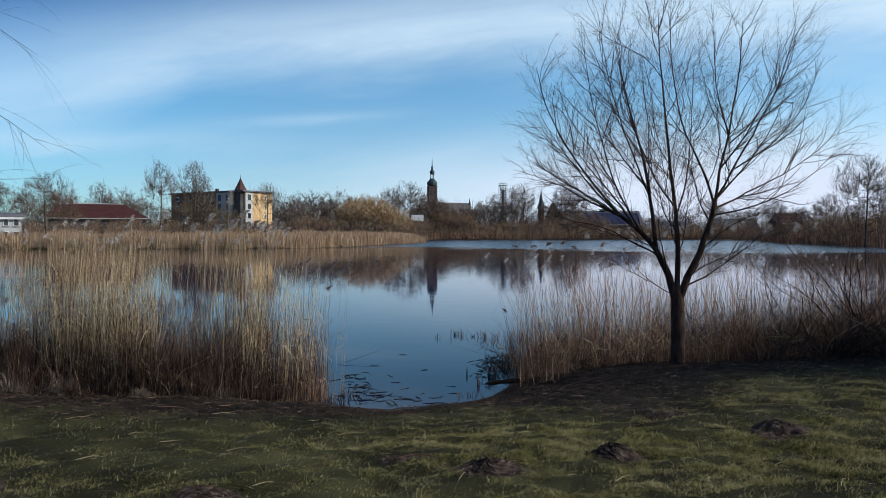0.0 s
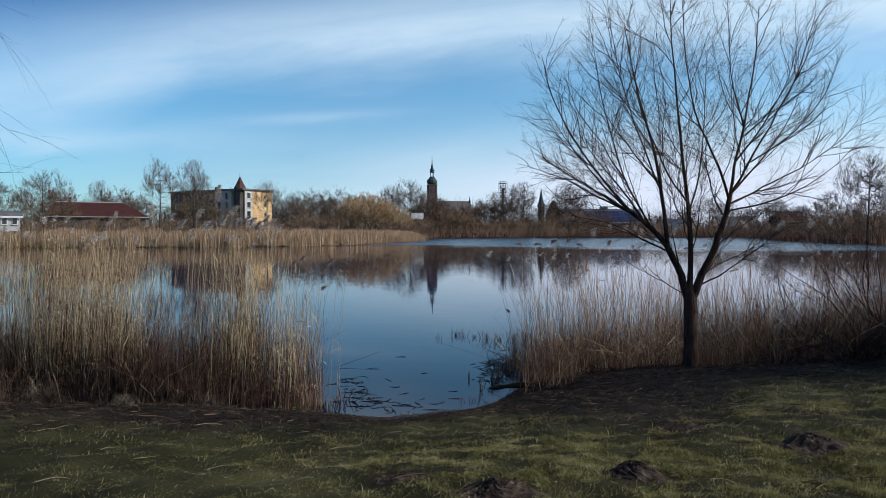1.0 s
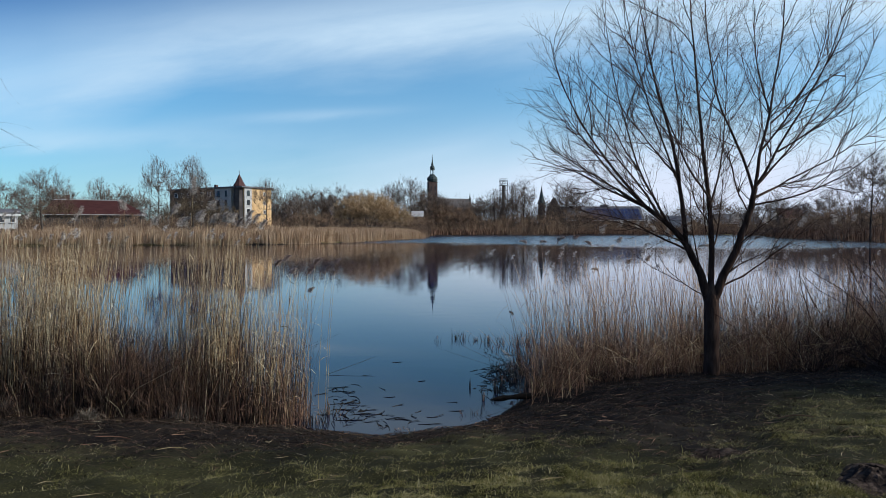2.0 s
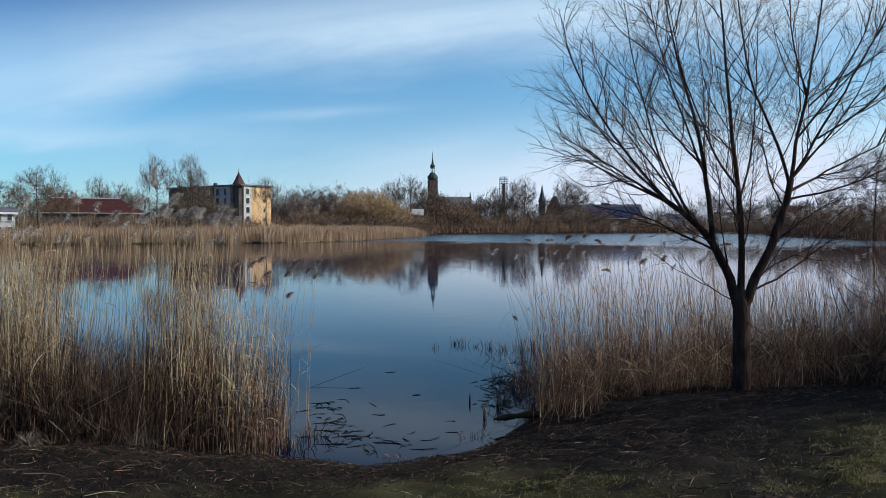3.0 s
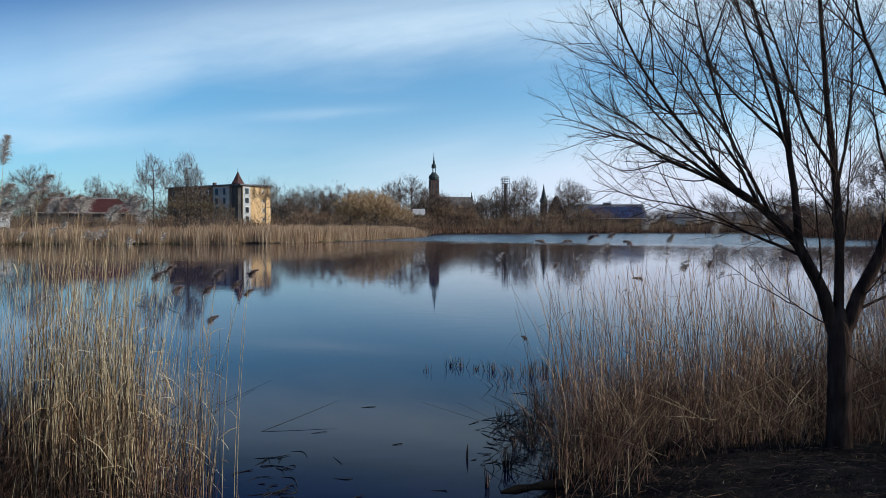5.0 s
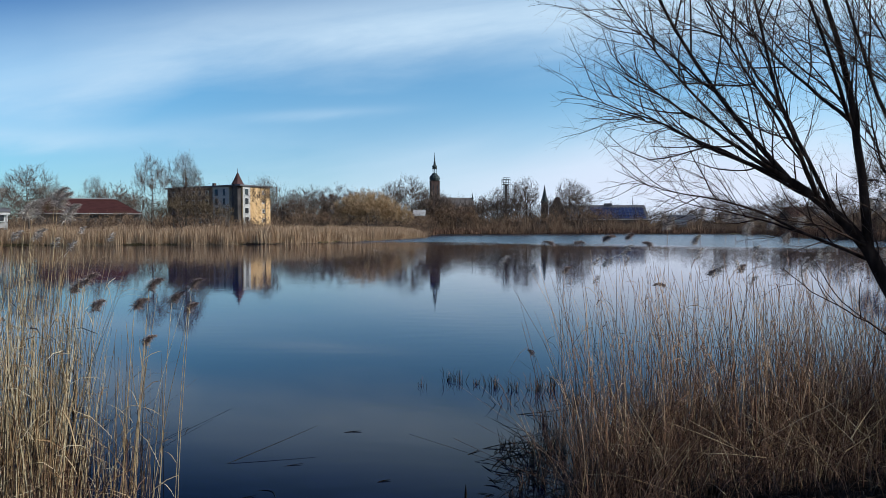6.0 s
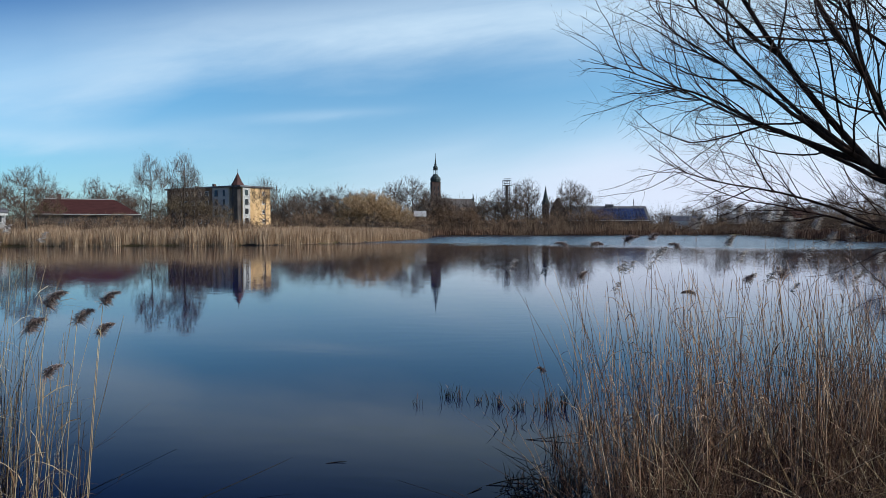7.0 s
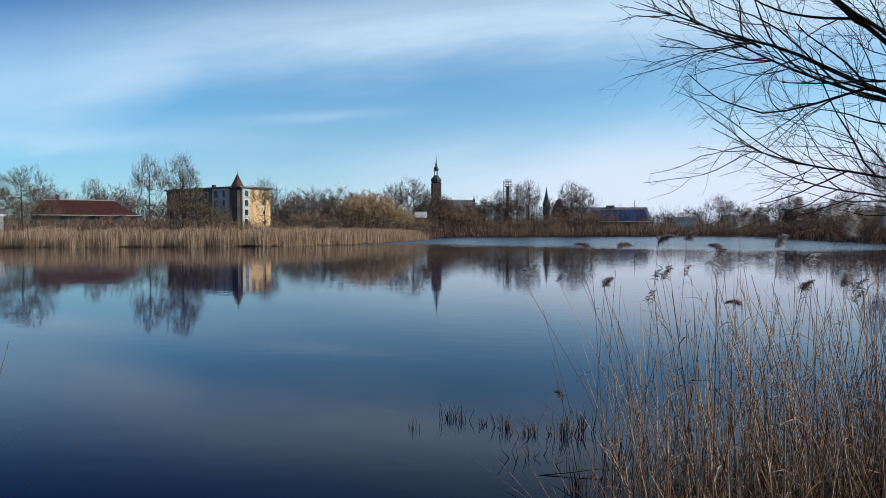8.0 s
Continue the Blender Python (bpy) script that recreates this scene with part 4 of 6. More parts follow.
tagged(BUSH[0], group="far bushes")
bush_rows = []
for px in range(50, 480, 20):
    bush_rows.append((px, 140 + r_t.uniform(-6, 20), r_t.uniform(3.2, 6.0)))
for px in range(470, 760, 18):
    bush_rows.append((px, 235 + r_t.uniform(0, 60), r_t.uniform(6, 10.5)))
for px in range(735, 1060, 12):
    bush_rows.append((px, 366 + r_t.uniform(0, 30), r_t.uniform(8, 15)))
for px in range(1040, 1400, 17):
    bush_rows.append((px, 366 + r_t.uniform(0, 30) - max(0, px - 1230) * 0.9, r_t.uniform(5, 8)))
for px in range(1330, 1640, 12):
    bush_rows.append((px, 130 + r_t.uniform(0, 60) + max(0, 1480 - px) * 0.5, r_t.uniform(4.5, 7.5)))
bush_rows += [(728, 310, 9.3), (741, 312, 9.0), (716, 300, 8.5), (752, 316, 9.0), (743, 369, 16.5), (757, 367, 18), (768, 368, 17.5), (780, 369, 16.5), (795, 370, 16), (810, 369, 14.5)]
for px, depth, tall in bush_rows:
    set_tree(THICKET if tall > 7.5 else BUSH, px, depth, tall, r_t.uniform(0.9, 1.4), r_t.uniform(0, 360))
tagged(THICKET[0], group="far bushes")
THICKET[0].matrix_world = pose(*spot(828, 372)) @ Matrix.Diagonal((1.1, 1.1, 1.2, 1))
BUSH[0].matrix_world = pose(*spot(410, 150)) @ Matrix.Diagonal((0.8, 0.8, 0.8, 1))


# ---------------------------------------------------------------- reeds
def reed_stems(xy, tall, lean, radius=0.0029, k=4, wind=(0.05, 0.0)):
    """Dry stems: places (N, 2), heights (N,), lean as spread of the tip's offset."""
    n = len(xy)
    z0 = np.maximum(height(xy[:, 0], xy[:, 1]), -0.25) - 0.02
    tip = rng.normal(0, 1, (n, 2)) * (lean * tall)[:, None] + np.array(wind) * tall[:, None]
    s = np.linspace(0, 1, k)
    p = np.zeros((n, k, 3))
    for j, q in enumerate(s):
        p[:, j, :2] = xy + tip * q ** 1.6
        p[:, j, 2] = z0 + (tall - z0 * 0) * q
    r = radius * rng.uniform(0.7, 1.2, (n, 1)) * (1 - 0.6 * s)
    return p, r


def reed_leaves(paths, count, length, width=0.0026, hang=0.35):
    """Dead strap leaves that leave the stems and hang."""
    n = len(paths)
    pick = rng.integers(0, n, count)
    s = rng.uniform(0.2, 0.95, count)
    k = paths.shape[1] - 1
    j = np.minimum((s * k).astype(int), k - 1)
    q = (s * k - j)[:, None]
    base = paths[pick, j] * (1 - q) + paths[pick, j + 1] * q
    a = rng.uniform(0, 2 * math.pi, count)
    size = length * rng.uniform(0.5, 1.3, count)
    out = np.stack([np.cos(a), np.sin(a), np.zeros(count)], axis=1)
    rise = rng.uniform(-0.2, 0.9, count)
    pts = []
    for q in (0.0, 0.4, 0.75, 1.0):
        pts.append(base + out * (size * q * 0.7)[:, None] + np.array((0, 0, 1.0)) * (size * (rise * q - hang * q * q * 1.6))[:, None])
    p = np.stack(pts, axis=1)
    w = np.array([0.6, 1.0, 0.7, 0.1])[None] * width * rng.uniform(0.6, 1.3, (count, 1))
    side = np.stack([-np.sin(a), np.cos(a), rng.normal(0, 0.4, count)], axis=1)
    return ribbons(p, w, side)


def plume_pieces(tips, ways, size, hairs=80, rise=0.75, width=0.0045):
    """Feathery nodding plumes at the tips of stems: many fine drooping rays each."""
    n = len(tips)
    a = rng.uniform(0, 2 * math.pi, (n, hairs))
    s = rng.uniform(0, 1, (n, hairs))
    nod = np.stack([np.cos(ways), np.sin(ways), np.zeros(n)], axis=1)
    size = np.asarray(size)[:, None]
    start = tips[:, None] + nod[:, None] * (size * s ** 1.3 * (1.1 - 0.6 * rise))[..., None] + np.array((0, 0, 1.0)) * (size * (rise * s - 0.5 * s * s))[..., None]
    way = nod[:, None] * (0.7 - 0.4 * rise) + np.stack([np.cos(a) * 0.6, np.sin(a) * 0.6, rng.normal(0.8 * rise - 0.65, 0.25, (n, hairs))], axis=-1)
    way /= np.linalg.norm(way, axis=-1, keepdims=True)
    long = size * rng.uniform(0.16, 0.38, (n, hairs)) * (1.2 - 0.7 * s)
    p = np.stack([start, start + way * (long * 0.5)[..., None], start + way * long[..., None] + np.array((0, 0, -0.25)) * long[..., None]], axis=2).reshape(-1, 3, 3)
    w = np.array([0.45, 1.0, 0.2])[None] * width * np.ones((n * hairs, 1))
    side = rng.normal(0, 1, (n * hairs, 3))
    side /= np.linalg.norm(side, axis=1, keepdims=True)
    return ribbons(p, w, side)


def scatter(n, x0, x1, y0, y1, keep):
    """n random places in a rectangle that pass keep(x, y) -> share."""
    out = np.zeros((0, 2))
    while len(out) < n:
        c = np.stack([rng.uniform(x0, x1, n * 2), rng.uniform(y0, y1, n * 2)], axis=1)
        out = np.concatenate([out, c[rng.random(len(c)) < keep(c[:, 0], c[:, 1])]])
    return out[:n]


def clumps(x, y, size, seed):
    return np.clip(0.45 + 1.0 * waves(x, y, size, seed), 0.0, 1)


def left_tall(x, y):
    d = -shore_distance(x, y)
    edge = np.where(x < -2.2, 1.0, np.where(x < -1.98, 0.06, np.where(x < -1.6, 0.8, 0.28 * (x < -1.43))))
    back = np.where(x < -2.7, 2.5, 1.3)
    return edge * (d > -0.15) * (d < back) * clumps(x, y, 1.3, 31)


def left_mat(x, y):
    d = -shore_distance(x, y)
    return (x < -1.3) * (d > -0.45) * (d < 0.5)


def left_short(x, y):
    d = -shore_distance(x, y)
    return (x < -1.36) * (d > -0.25) * (d < np.where(x < -2.6, 1.9, 0.95)) * clumps(x, y, 0.9, 32)


def right_tall(x, y):
    d = -shore_distance(x, y)
    return np.clip((x - 1.35) / 0.7, 0, 1) * (d > -0.1) * (d < 2.1) * clumps(x, y, 1.1, 33)


def right_short(x, y):
    d = -shore_distance(x, y)
    return np.clip((x - 1.15) / 0.45, 0, 1) * np.clip((d + np.clip(0.85 + 0.35 * (x - 2.0), 0.85, 1.3)) / 0.5, 0, 1) * (d < 1.4) * (0.3 + 0.7 * clumps(x, y, 0.8, 34))


def bed(name, label, mats, tall_xy, tall_h, short_xy, short_h, lean, leaves, plumes, plume_size=0.19, mixture=(0.12, 0.87, 0.01), fallen=500, fallen_mat=None, wind=(0.05, 0.0)):
    """A reed bed: stems, dead leaves and plumes are parts of the one bed."""
    ob = thing(name, label, "reeds", kind="stuff")
    p, r = reed_stems(tall_xy, tall_h, lean, 0.0029 if mats[0] is M_REED else 0.0043, wind=wind)
    q, s = reed_stems(short_xy, short_h, min(lean, 0.085) * 2.8 * rng.choice([1.0, 1.0, 2.6], len(short_xy)) * np.where((short_xy[:, 0] > -2.1) & (short_xy[:, 0] < 0), 0.3, 1.0), 0.0028, 3)
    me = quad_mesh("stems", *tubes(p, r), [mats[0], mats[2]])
    seg = np.tile(np.repeat(np.arange(p.shape[1] - 1), 3), len(p))                       # darker feet: old leaf sheaths, and shade low in the bed put into colour
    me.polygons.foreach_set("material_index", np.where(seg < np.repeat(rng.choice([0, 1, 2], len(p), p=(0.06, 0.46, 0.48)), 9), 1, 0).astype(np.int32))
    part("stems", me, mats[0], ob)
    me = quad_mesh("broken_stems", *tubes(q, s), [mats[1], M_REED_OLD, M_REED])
    # dark share: old stems, also standing in for shade inside the bed
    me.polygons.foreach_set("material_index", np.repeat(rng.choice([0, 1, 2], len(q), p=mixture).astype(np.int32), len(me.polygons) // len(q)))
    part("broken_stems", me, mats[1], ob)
    part("leaves", quad_mesh("leaves", *reed_leaves(p, leaves, 0.34), mats[0]), mats[0], ob)
    part("dead_leaves", quad_mesh("dead_leaves", *reed_leaves(q, leaves, 0.26), mats[1]), mats[1], ob, "dull brown withered leaves")
    # snapped stems that lean and lie across the rest
    keep = short_xy[(short_xy[:, 0] < 0) | (short_xy[:, 0] > 1.9)]
    base = keep[rng.integers(0, len(keep), fallen)]
    size, a = rng.uniform(0.25, 0.85, fallen), rng.uniform(0, 6.3, fallen)
    steep = np.clip(rng.normal(0.55, 0.32, fallen), 0.03, 1.3)
    z0 = np.maximum(height(base[:, 0], base[:, 1]), 0) + rng.uniform(0, 0.35, fallen)
    f = np.zeros((fallen, 3, 3))
    for j, q in enumerate((0, 0.5, 1.0)):
        f[:, j] = np.stack([base[:, 0] + np.cos(a) * np.cos(steep) * size * q, base[:, 1] + np.sin(a) * np.cos(steep) * size * q * 0.5, z0 + np.sin(steep) * size * q - 0.06 * size * q * q], axis=1)
    part("fallen_stems", quad_mesh("fallen_stems", *tubes(f, np.full((fallen, 3), 0.0024) * np.array([1.1, 1.0, 0.6])), fallen_mat or mats[0]), fallen_mat or mats[0], ob)
    pick = np.argsort(-tall_h + rng.normal(0, 0.12, len(tall_h)))[:plumes]
    ways = rng.normal(0.3, 0.7, plumes)
    part("plumes", quad_mesh("plumes", *plume_pieces(p[pick, -1], ways, plume_size * rng.uniform(0.7, 1.2, plumes), 110, 1.1, 0.0028), M_PLUME), M_PLUME, ob)
    return ob


xy = scatter(8500, -13, -1.3, 5.8, 10.2, left_tall)
xs = scatter(17000, -13, -1.2, 5.8, 9.5, left_short)
xs = np.concatenate([xs, scatter(5000, -13, -1.25, 5.6, 8, left_mat)])
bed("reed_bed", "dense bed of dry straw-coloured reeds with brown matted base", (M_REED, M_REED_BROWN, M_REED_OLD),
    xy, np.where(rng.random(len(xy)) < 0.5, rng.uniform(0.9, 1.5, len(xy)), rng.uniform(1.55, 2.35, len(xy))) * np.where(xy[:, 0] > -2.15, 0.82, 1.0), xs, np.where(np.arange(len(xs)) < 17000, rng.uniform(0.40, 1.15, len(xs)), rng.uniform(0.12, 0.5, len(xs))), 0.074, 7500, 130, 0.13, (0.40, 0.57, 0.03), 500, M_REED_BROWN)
xy = scatter(2100, 1.3, 10, 7.2, 13.5, right_tall)
xs = scatter(13500, 0.95, 9.5, 6.6, 12.5, right_short)
bed("reed_bed", "thin bed of brown dry reeds, partly fallen, beside the tree", (M_REED_MIX, M_REED_BROWN, M_REED_BROWN),
    xy, 0.8 + 1.2 * rng.random(len(xy)) ** 1.1, xs, rng.uniform(0.25, 0.95, len(xs)) * np.where(xs[:, 0] > 3.7, 1.3, 1.0) * np.clip(0.75 - 0.5 * shore_distance(xs[:, 0], xs[:, 1]), 0.35, 1), 0.145, 3200, 60, 0.15, (0.61, 0.30, 0.09), 600, M_REED, (-0.05, 0.0))


def far_reeds(name, label, line, n, deep, low, high, width, mat):
    """A belt of reeds along a far waterline, seen from a long way off."""
    line = np.array(line, float)
    s = np.concatenate([[0], np.cumsum(np.linalg.norm(np.diff(line, axis=0), axis=1))])
    q = rng.uniform(0, s[-1], n)
    x, y = np.interp(q, s, line[:, 0]), np.interp(q, s, line[:, 1])
    t = np.gradient(line, axis=0)
    nx, ny = np.interp(q, s, -t[:, 1]), np.interp(q, s, t[:, 0])
    size = np.hypot(nx, ny)
    off = rng.uniform(-0.6, deep, n) + 0.7 * np.sin(q * 0.35) + 0.5 * np.sin(q * 1.1)
    x, y = x + nx / size * off, y + ny / size * off
    z = np.maximum(height(x, y), -0.1)
    h = rng.uniform(low, high, n) * (1 + 0.10 * np.sin(q * 0.5) + 0.07 * np.sin(q * 1.7))
    lean = rng.normal(0, 0.09, (n, 2)) * h[:, None]
    p = np.zeros((n, 3, 3))
    for j, a in enumerate((0, 0.55, 1.0)):
        p[:, j] = np.stack([x + lean[:, 0] * a * a, y + lean[:, 1] * a * a, z + h * a], axis=1)
    w = np.array([0.8, 1.0, 0.3])[None] * width * rng.uniform(0.6, 1.3, (n, 1))
    a = rng.uniform(-0.9, 0.9, n)
    me = quad_mesh(name, *ribbons(p, w, np.stack([np.cos(a), np.sin(a), 0 * a], axis=1)), mat)
    return tagged(new(name, me), label, "reeds", kind="stuff")


far_reeds("reed_belt", "belt of pale dry reeds along the far waterline", [(-6.5, 206), (-12, 170), (-19, 130), (-28, 111), (-70, 106), (-140, 98)][::-1], 85000, 7, 1.5, 2.45, 0.015, M_REED_FAR)
far_reeds("reed_belt", "low brown reeds along the distant shore", [(-9, 300), (-4, 350), (40, 362), (150, 352)], 9000, 8, 1.2, 2.6, 0.10, M_REED_BROWN)
far_reeds("reed_belt", "brown reeds on the bank across the water", [(150, 352), (140, 300), (92, 180), (80, 126), (70, 86), (56, 48), (34, 22)], 14000, 7, 1.2, 2.2, 0.05, M_REED_BROWN)


def undergrowth(label, rows, n, low, high, width, mat):
    """Tangled low twigs behind the far reeds: rows of bearing, depth and depth spread."""
    rows = np.array(rows, float)
    px = rng.uniform(rows[0, 0], rows[-1, 0], n)
    depth = np.interp(px, rows[:, 0], rows[:, 1]) + rng.uniform(0, 1, n) * np.interp(px, rows[:, 0], rows[:, 2])
    x, y = EYE0[0] + (px - 784) / 1207 * depth, EYE0[1] + depth
    z = np.maximum(height(x, y), 0)
    h = rng.uniform(low, high, n) * (1 + 0.3 * np.sin(px * 0.13) + 0.2 * np.sin(px * 0.41))
    lean = rng.normal(0, 0.28, (n, 2)) * h[:, None]
    p = np.zeros((n, 3, 3))
    for j, a in enumerate((0, 0.5, 1.0)):
        p[:, j] = np.stack([x + lean[:, 0] * a, y + lean[:, 1] * a, z - 0.1 + h * a], axis=1)
    p[:, 1, :2] += rng.normal(0, 0.05, (n, 2)) * h[:, None]
    a = rng.uniform(0, 3.1, n)
    me = quad_mesh("undergrowth", *ribbons(p, np.array([1.0, 0.7, 0.2])[None] * width * rng.uniform(0.5, 1.3, (n, 1)), np.stack([np.cos(a), 0.5 * np.sin(a), 0 * a], axis=1)), mat)
    return tagged(new("undergrowth", me), label, "scrub", kind="stuff")


undergrowth("brown leafless scrub behind the far reed belt", [(46, 118, 30), (440, 122, 40), (560, 150, 80), (760, 240, 60)], 20000, 1.2, 3.4, 0.035, M_SCRUB)
undergrowth("brown leafless scrub along the distant shore", [(730, 358, 30), (1060, 362, 30), (1300, 355, 30), (1420, 225, 40), (1500, 150, 40), (1700, 125, 40)], 26000, 2.5, 7.0, 0.07, M_SCRUB)
undergrowth("dense brown bare wood behind the far houses", [(-140, 230, 40), (250, 240, 40), (480, 280, 50)], 11000, 6.0, 11.5, 0.05, M_FAR_TWIG)
undergrowth("dense brown bare wood behind the far treeline", [(440, 300, 60), (740, 350, 60), (800, 400, 60), (1060, 405, 60)], 22000, 7.0, 17.0, 0.07, M_FAR_TWIG)
undergrowth("low brown bare wood on the far bank", [(1060, 405, 60), (1600, 400, 60)], 15000, 5.5, 14.0, 0.07, M_FAR_TWIG)


# ---------------------------------------------------------------- the tree on the bank
def bank_tree():
    """The young willow on the bank: short trunk, three rising stems and a wide fan of twigs."""
    r = np.random.default_rng(5)
    ob = thing("bank_tree", "young bare willow with a dark trunk forking low on the bank", "tree", at=pose(3.57, 7.40, 0.0))
    base = np.array((3.57, 7.40, 0.0))
    part("trunk", quad_mesh("trunk", *tubes([smooth_line([(3.60, 7.42, 0.12), (3.60, 7.42, 0.3), (3.595, 7.41, 0.6), (3.59, 7.4, 1.0), (3.58, 7.4, 1.52)], 16) - base],
                                            [np.interp(np.linspace(0, 1, 16), [0, 0.10, 0.25, 0.6, 0.78, 0.9, 1], [0.14, 0.108, 0.092, 0.090, 0.094, 0.066, 0.015]) * (1 + 0.04 * np.sin(np.arange(16) * 2.1))], 14), M_BARK), M_BARK, ob, "dark rough trunk")
    limbs = []

    def limb(points, r0, r1, name="limb"):
        sway = np.cumsum(r.normal(0, 0.007, (14, 3)), axis=0)
        line = smooth_line(points, 14) + sway - sway[0] - (sway[-1] - sway[0]) * np.linspace(0, 1, 14)[:, None]
        share = 0.66 if r0 > 0.045 else 0.54
        girth = r1 * 0.6 + (r0 * share - r1 * 0.6) * (1 - np.linspace(0, 1, 14)) ** (1.0 if r0 > 0.07 else 1.4)
        girth[-2:] *= np.array([0.9, 0.62]) if r1 < 0.03 else 1.0
        part(name, quad_mesh(name, *tubes([line - base], [girth], 7), M_BARK), M_BARK, ob)
        limbs.append((line, r0 * share, r1 * 0.6))

    limb([(3.55, 7.4, 1.25), (3.44, 7.45, 1.64), (3.30, 7.5, 1.98), (3.08, 7.55, 2.24), (2.84, 7.65, 2.44)], 0.088, 0.045)
    limb([(3.30, 7.5, 1.98), (3.27, 7.5, 2.3), (3.22, 7.5, 2.7), (3.16, 7.5, 3.12), (3.04, 7.55, 3.6), (2.88, 7.6, 4.15), (2.75, 7.7, 5.0)], 0.05, 0.010)
    limb([(2.84, 7.65, 2.44), (2.61, 7.65, 2.70), (2.38, 7.65, 3.0), (2.13, 7.6, 3.33), (1.88, 7.55, 3.69), (1.67, 7.5, 4.1), (1.55, 7.5, 4.6)], 0.038, 0.007)
    limb([(2.84, 7.65, 2.44), (2.55, 7.8, 2.6), (2.22, 7.95, 2.77), (1.95, 8.1, 2.94), (1.65, 8.15, 3.06), (1.35, 8.1, 3.16)], 0.036, 0.004)
    limb([(3.35, 7.55, 1.88), (3.0, 7.85, 2.1), (2.65, 8.1, 2.29), (2.25, 8.15, 2.36), (1.95, 8.15, 2.46), (1.72, 8.1, 2.56)], 0.028, 0.004)
    limb([(3.08, 7.55, 2.24), (2.9, 7.45, 2.5), (2.68, 7.45, 2.89), (2.5, 7.4, 3.4), (2.3, 7.3, 4.0), (2.2, 7.3, 4.8)], 0.03, 0.006)
    limb([(3.58, 7.42, 1.25), (3.61, 7.45, 2.0), (3.575, 7.46, 2.55), (3.47, 7.45, 3.15), (3.41, 7.4, 3.65), (3.32, 7.35, 4.2), (3.25, 7.3, 5.3)], 0.066, 0.010)
    limb([(3.575, 7.46, 2.55), (3.30, 7.35, 2.85), (3.02, 7.2, 3.3), (2.75, 7.1, 3.9), (2.6, 7.0, 4.6)], 0.028, 0.006)
    limb([(3.58, 7.46, 2.45), (3.72, 7.6, 2.75), (3.85, 7.75, 3.2), (3.95, 7.9, 3.9), (4.0, 8.0, 4.8)], 0.025, 0.006)
    limb([(3.60, 7.38, 1.25), (3.72, 7.4, 1.56), (3.90, 7.38, 1.95), (4.04, 7.36, 2.35), (4.10, 7.35, 2.68)], 0.088, 0.055)
    limb([(4.10, 7.35, 2.68), (4.22, 7.45, 3.15), (4.36, 7.55, 3.62), (4.5, 7.6, 4.35), (4.58, 7.6, 5.3)], 0.042, 0.010)
    limb([(4.08, 7.35, 2.62), (3.95, 7.3, 3.0), (3.75, 7.2, 3.3), (3.5, 7.1, 3.75), (3.35, 7.0, 4.5), (3.3, 7.0, 5.2)], 0.036, 0.007)
    limb([(4.10, 7.36, 2.55), (4.42, 7.6, 2.68), (4.76, 7.8, 2.82), (5.2, 7.6, 3.06), (5.7, 7.5, 3.42), (6.0, 7.45, 3.85)], 0.032, 0.004)
    limb([(4.12, 7.34, 2.72), (4.28, 7.2, 3.1), (4.44, 7.05, 3.5), (4.75, 6.9, 4.15), (4.95, 6.8, 5.0)], 0.032, 0.006)
    limb([(4.3, 7.2, 3.1), (4.75, 7.1, 3.4), (5.15, 7.0, 3.9), (5.35, 6.9, 4.5)], 0.022, 0.005)
    limb([(3.64, 7.4, 1.38), (4.02, 7.45, 1.6), (4.5, 7.5, 1.9), (5.0, 7.5, 2.3)], 0.026, 0.006)
    limb([(3.52, 7.38, 1.30), (3.18, 7.3, 1.50), (2.78, 7.2, 1.68), (2.45, 7.1, 1.92)], 0.014, 0.003)
    limb([(2.84, 7.65, 2.44), (2.5, 7.9, 2.8), (2.2, 8.15, 3.25), (1.9, 8.3, 3.7), (1.7, 8.4, 4.2)], 0.030, 0.005)
    limb([(3.0, 7.6, 2.3), (2.75, 8.0, 2.6), (2.45, 8.35, 2.85), (2.05, 8.6, 3.1), (1.65, 8.75, 3.4)], 0.028, 0.005)
    limb([(3.2, 7.5, 2.8), (3.0, 7.9, 3.2), (2.75, 8.3, 3.7), (2.5, 8.6, 4.3)], 0.026, 0.005)
    limb([(3.1, 7.8, 2.04), (2.8, 8.25, 2.2), (2.4, 8.5, 2.32), (2.05, 8.6, 2.5)], 0.018, 0.004)
    limb([(2.38, 7.65, 3.0), (2.0, 7.6, 3.3), (1.85, 7.55, 3.42), (1.7, 7.55, 3.58)], 0.020, 0.004)
    limb([(2.84, 7.65, 2.44), (2.5, 7.6, 2.62), (2.1, 7.5, 2.85), (1.75, 7.4, 3.05), (1.5, 7.35, 3.2)], 0.036, 0.004)
    limb([(3.0, 7.58, 2.3), (2.7, 7.3, 2.6), (2.35, 7.1, 2.95), (2.0, 6.95, 3.3), (1.85, 6.9, 3.7)], 0.034, 0.004)
    limb([(3.61, 7.45, 1.9), (3.75, 7.6, 2.2), (3.82, 7.7, 2.6), (3.9, 7.8, 3.1)], 0.022, 0.004)
    limb([(3.90, 7.38, 1.95), (4.05, 7.2, 2.15), (4.3, 7.1, 2.35), (4.7, 7.0, 2.5)], 0.020, 0.003)
    limb([(3.44, 7.45, 1.64), (3.3, 7.2, 1.95), (3.2, 7.1, 2.3), (3.15, 7.0, 2.8)], 0.022, 0.003)
    limb([(3.72, 7.4, 1.56), (4.1, 7.6, 1.75), (4.6, 7.7, 1.95), (5.2, 7.8, 2.1)], 0.022, 0.003)
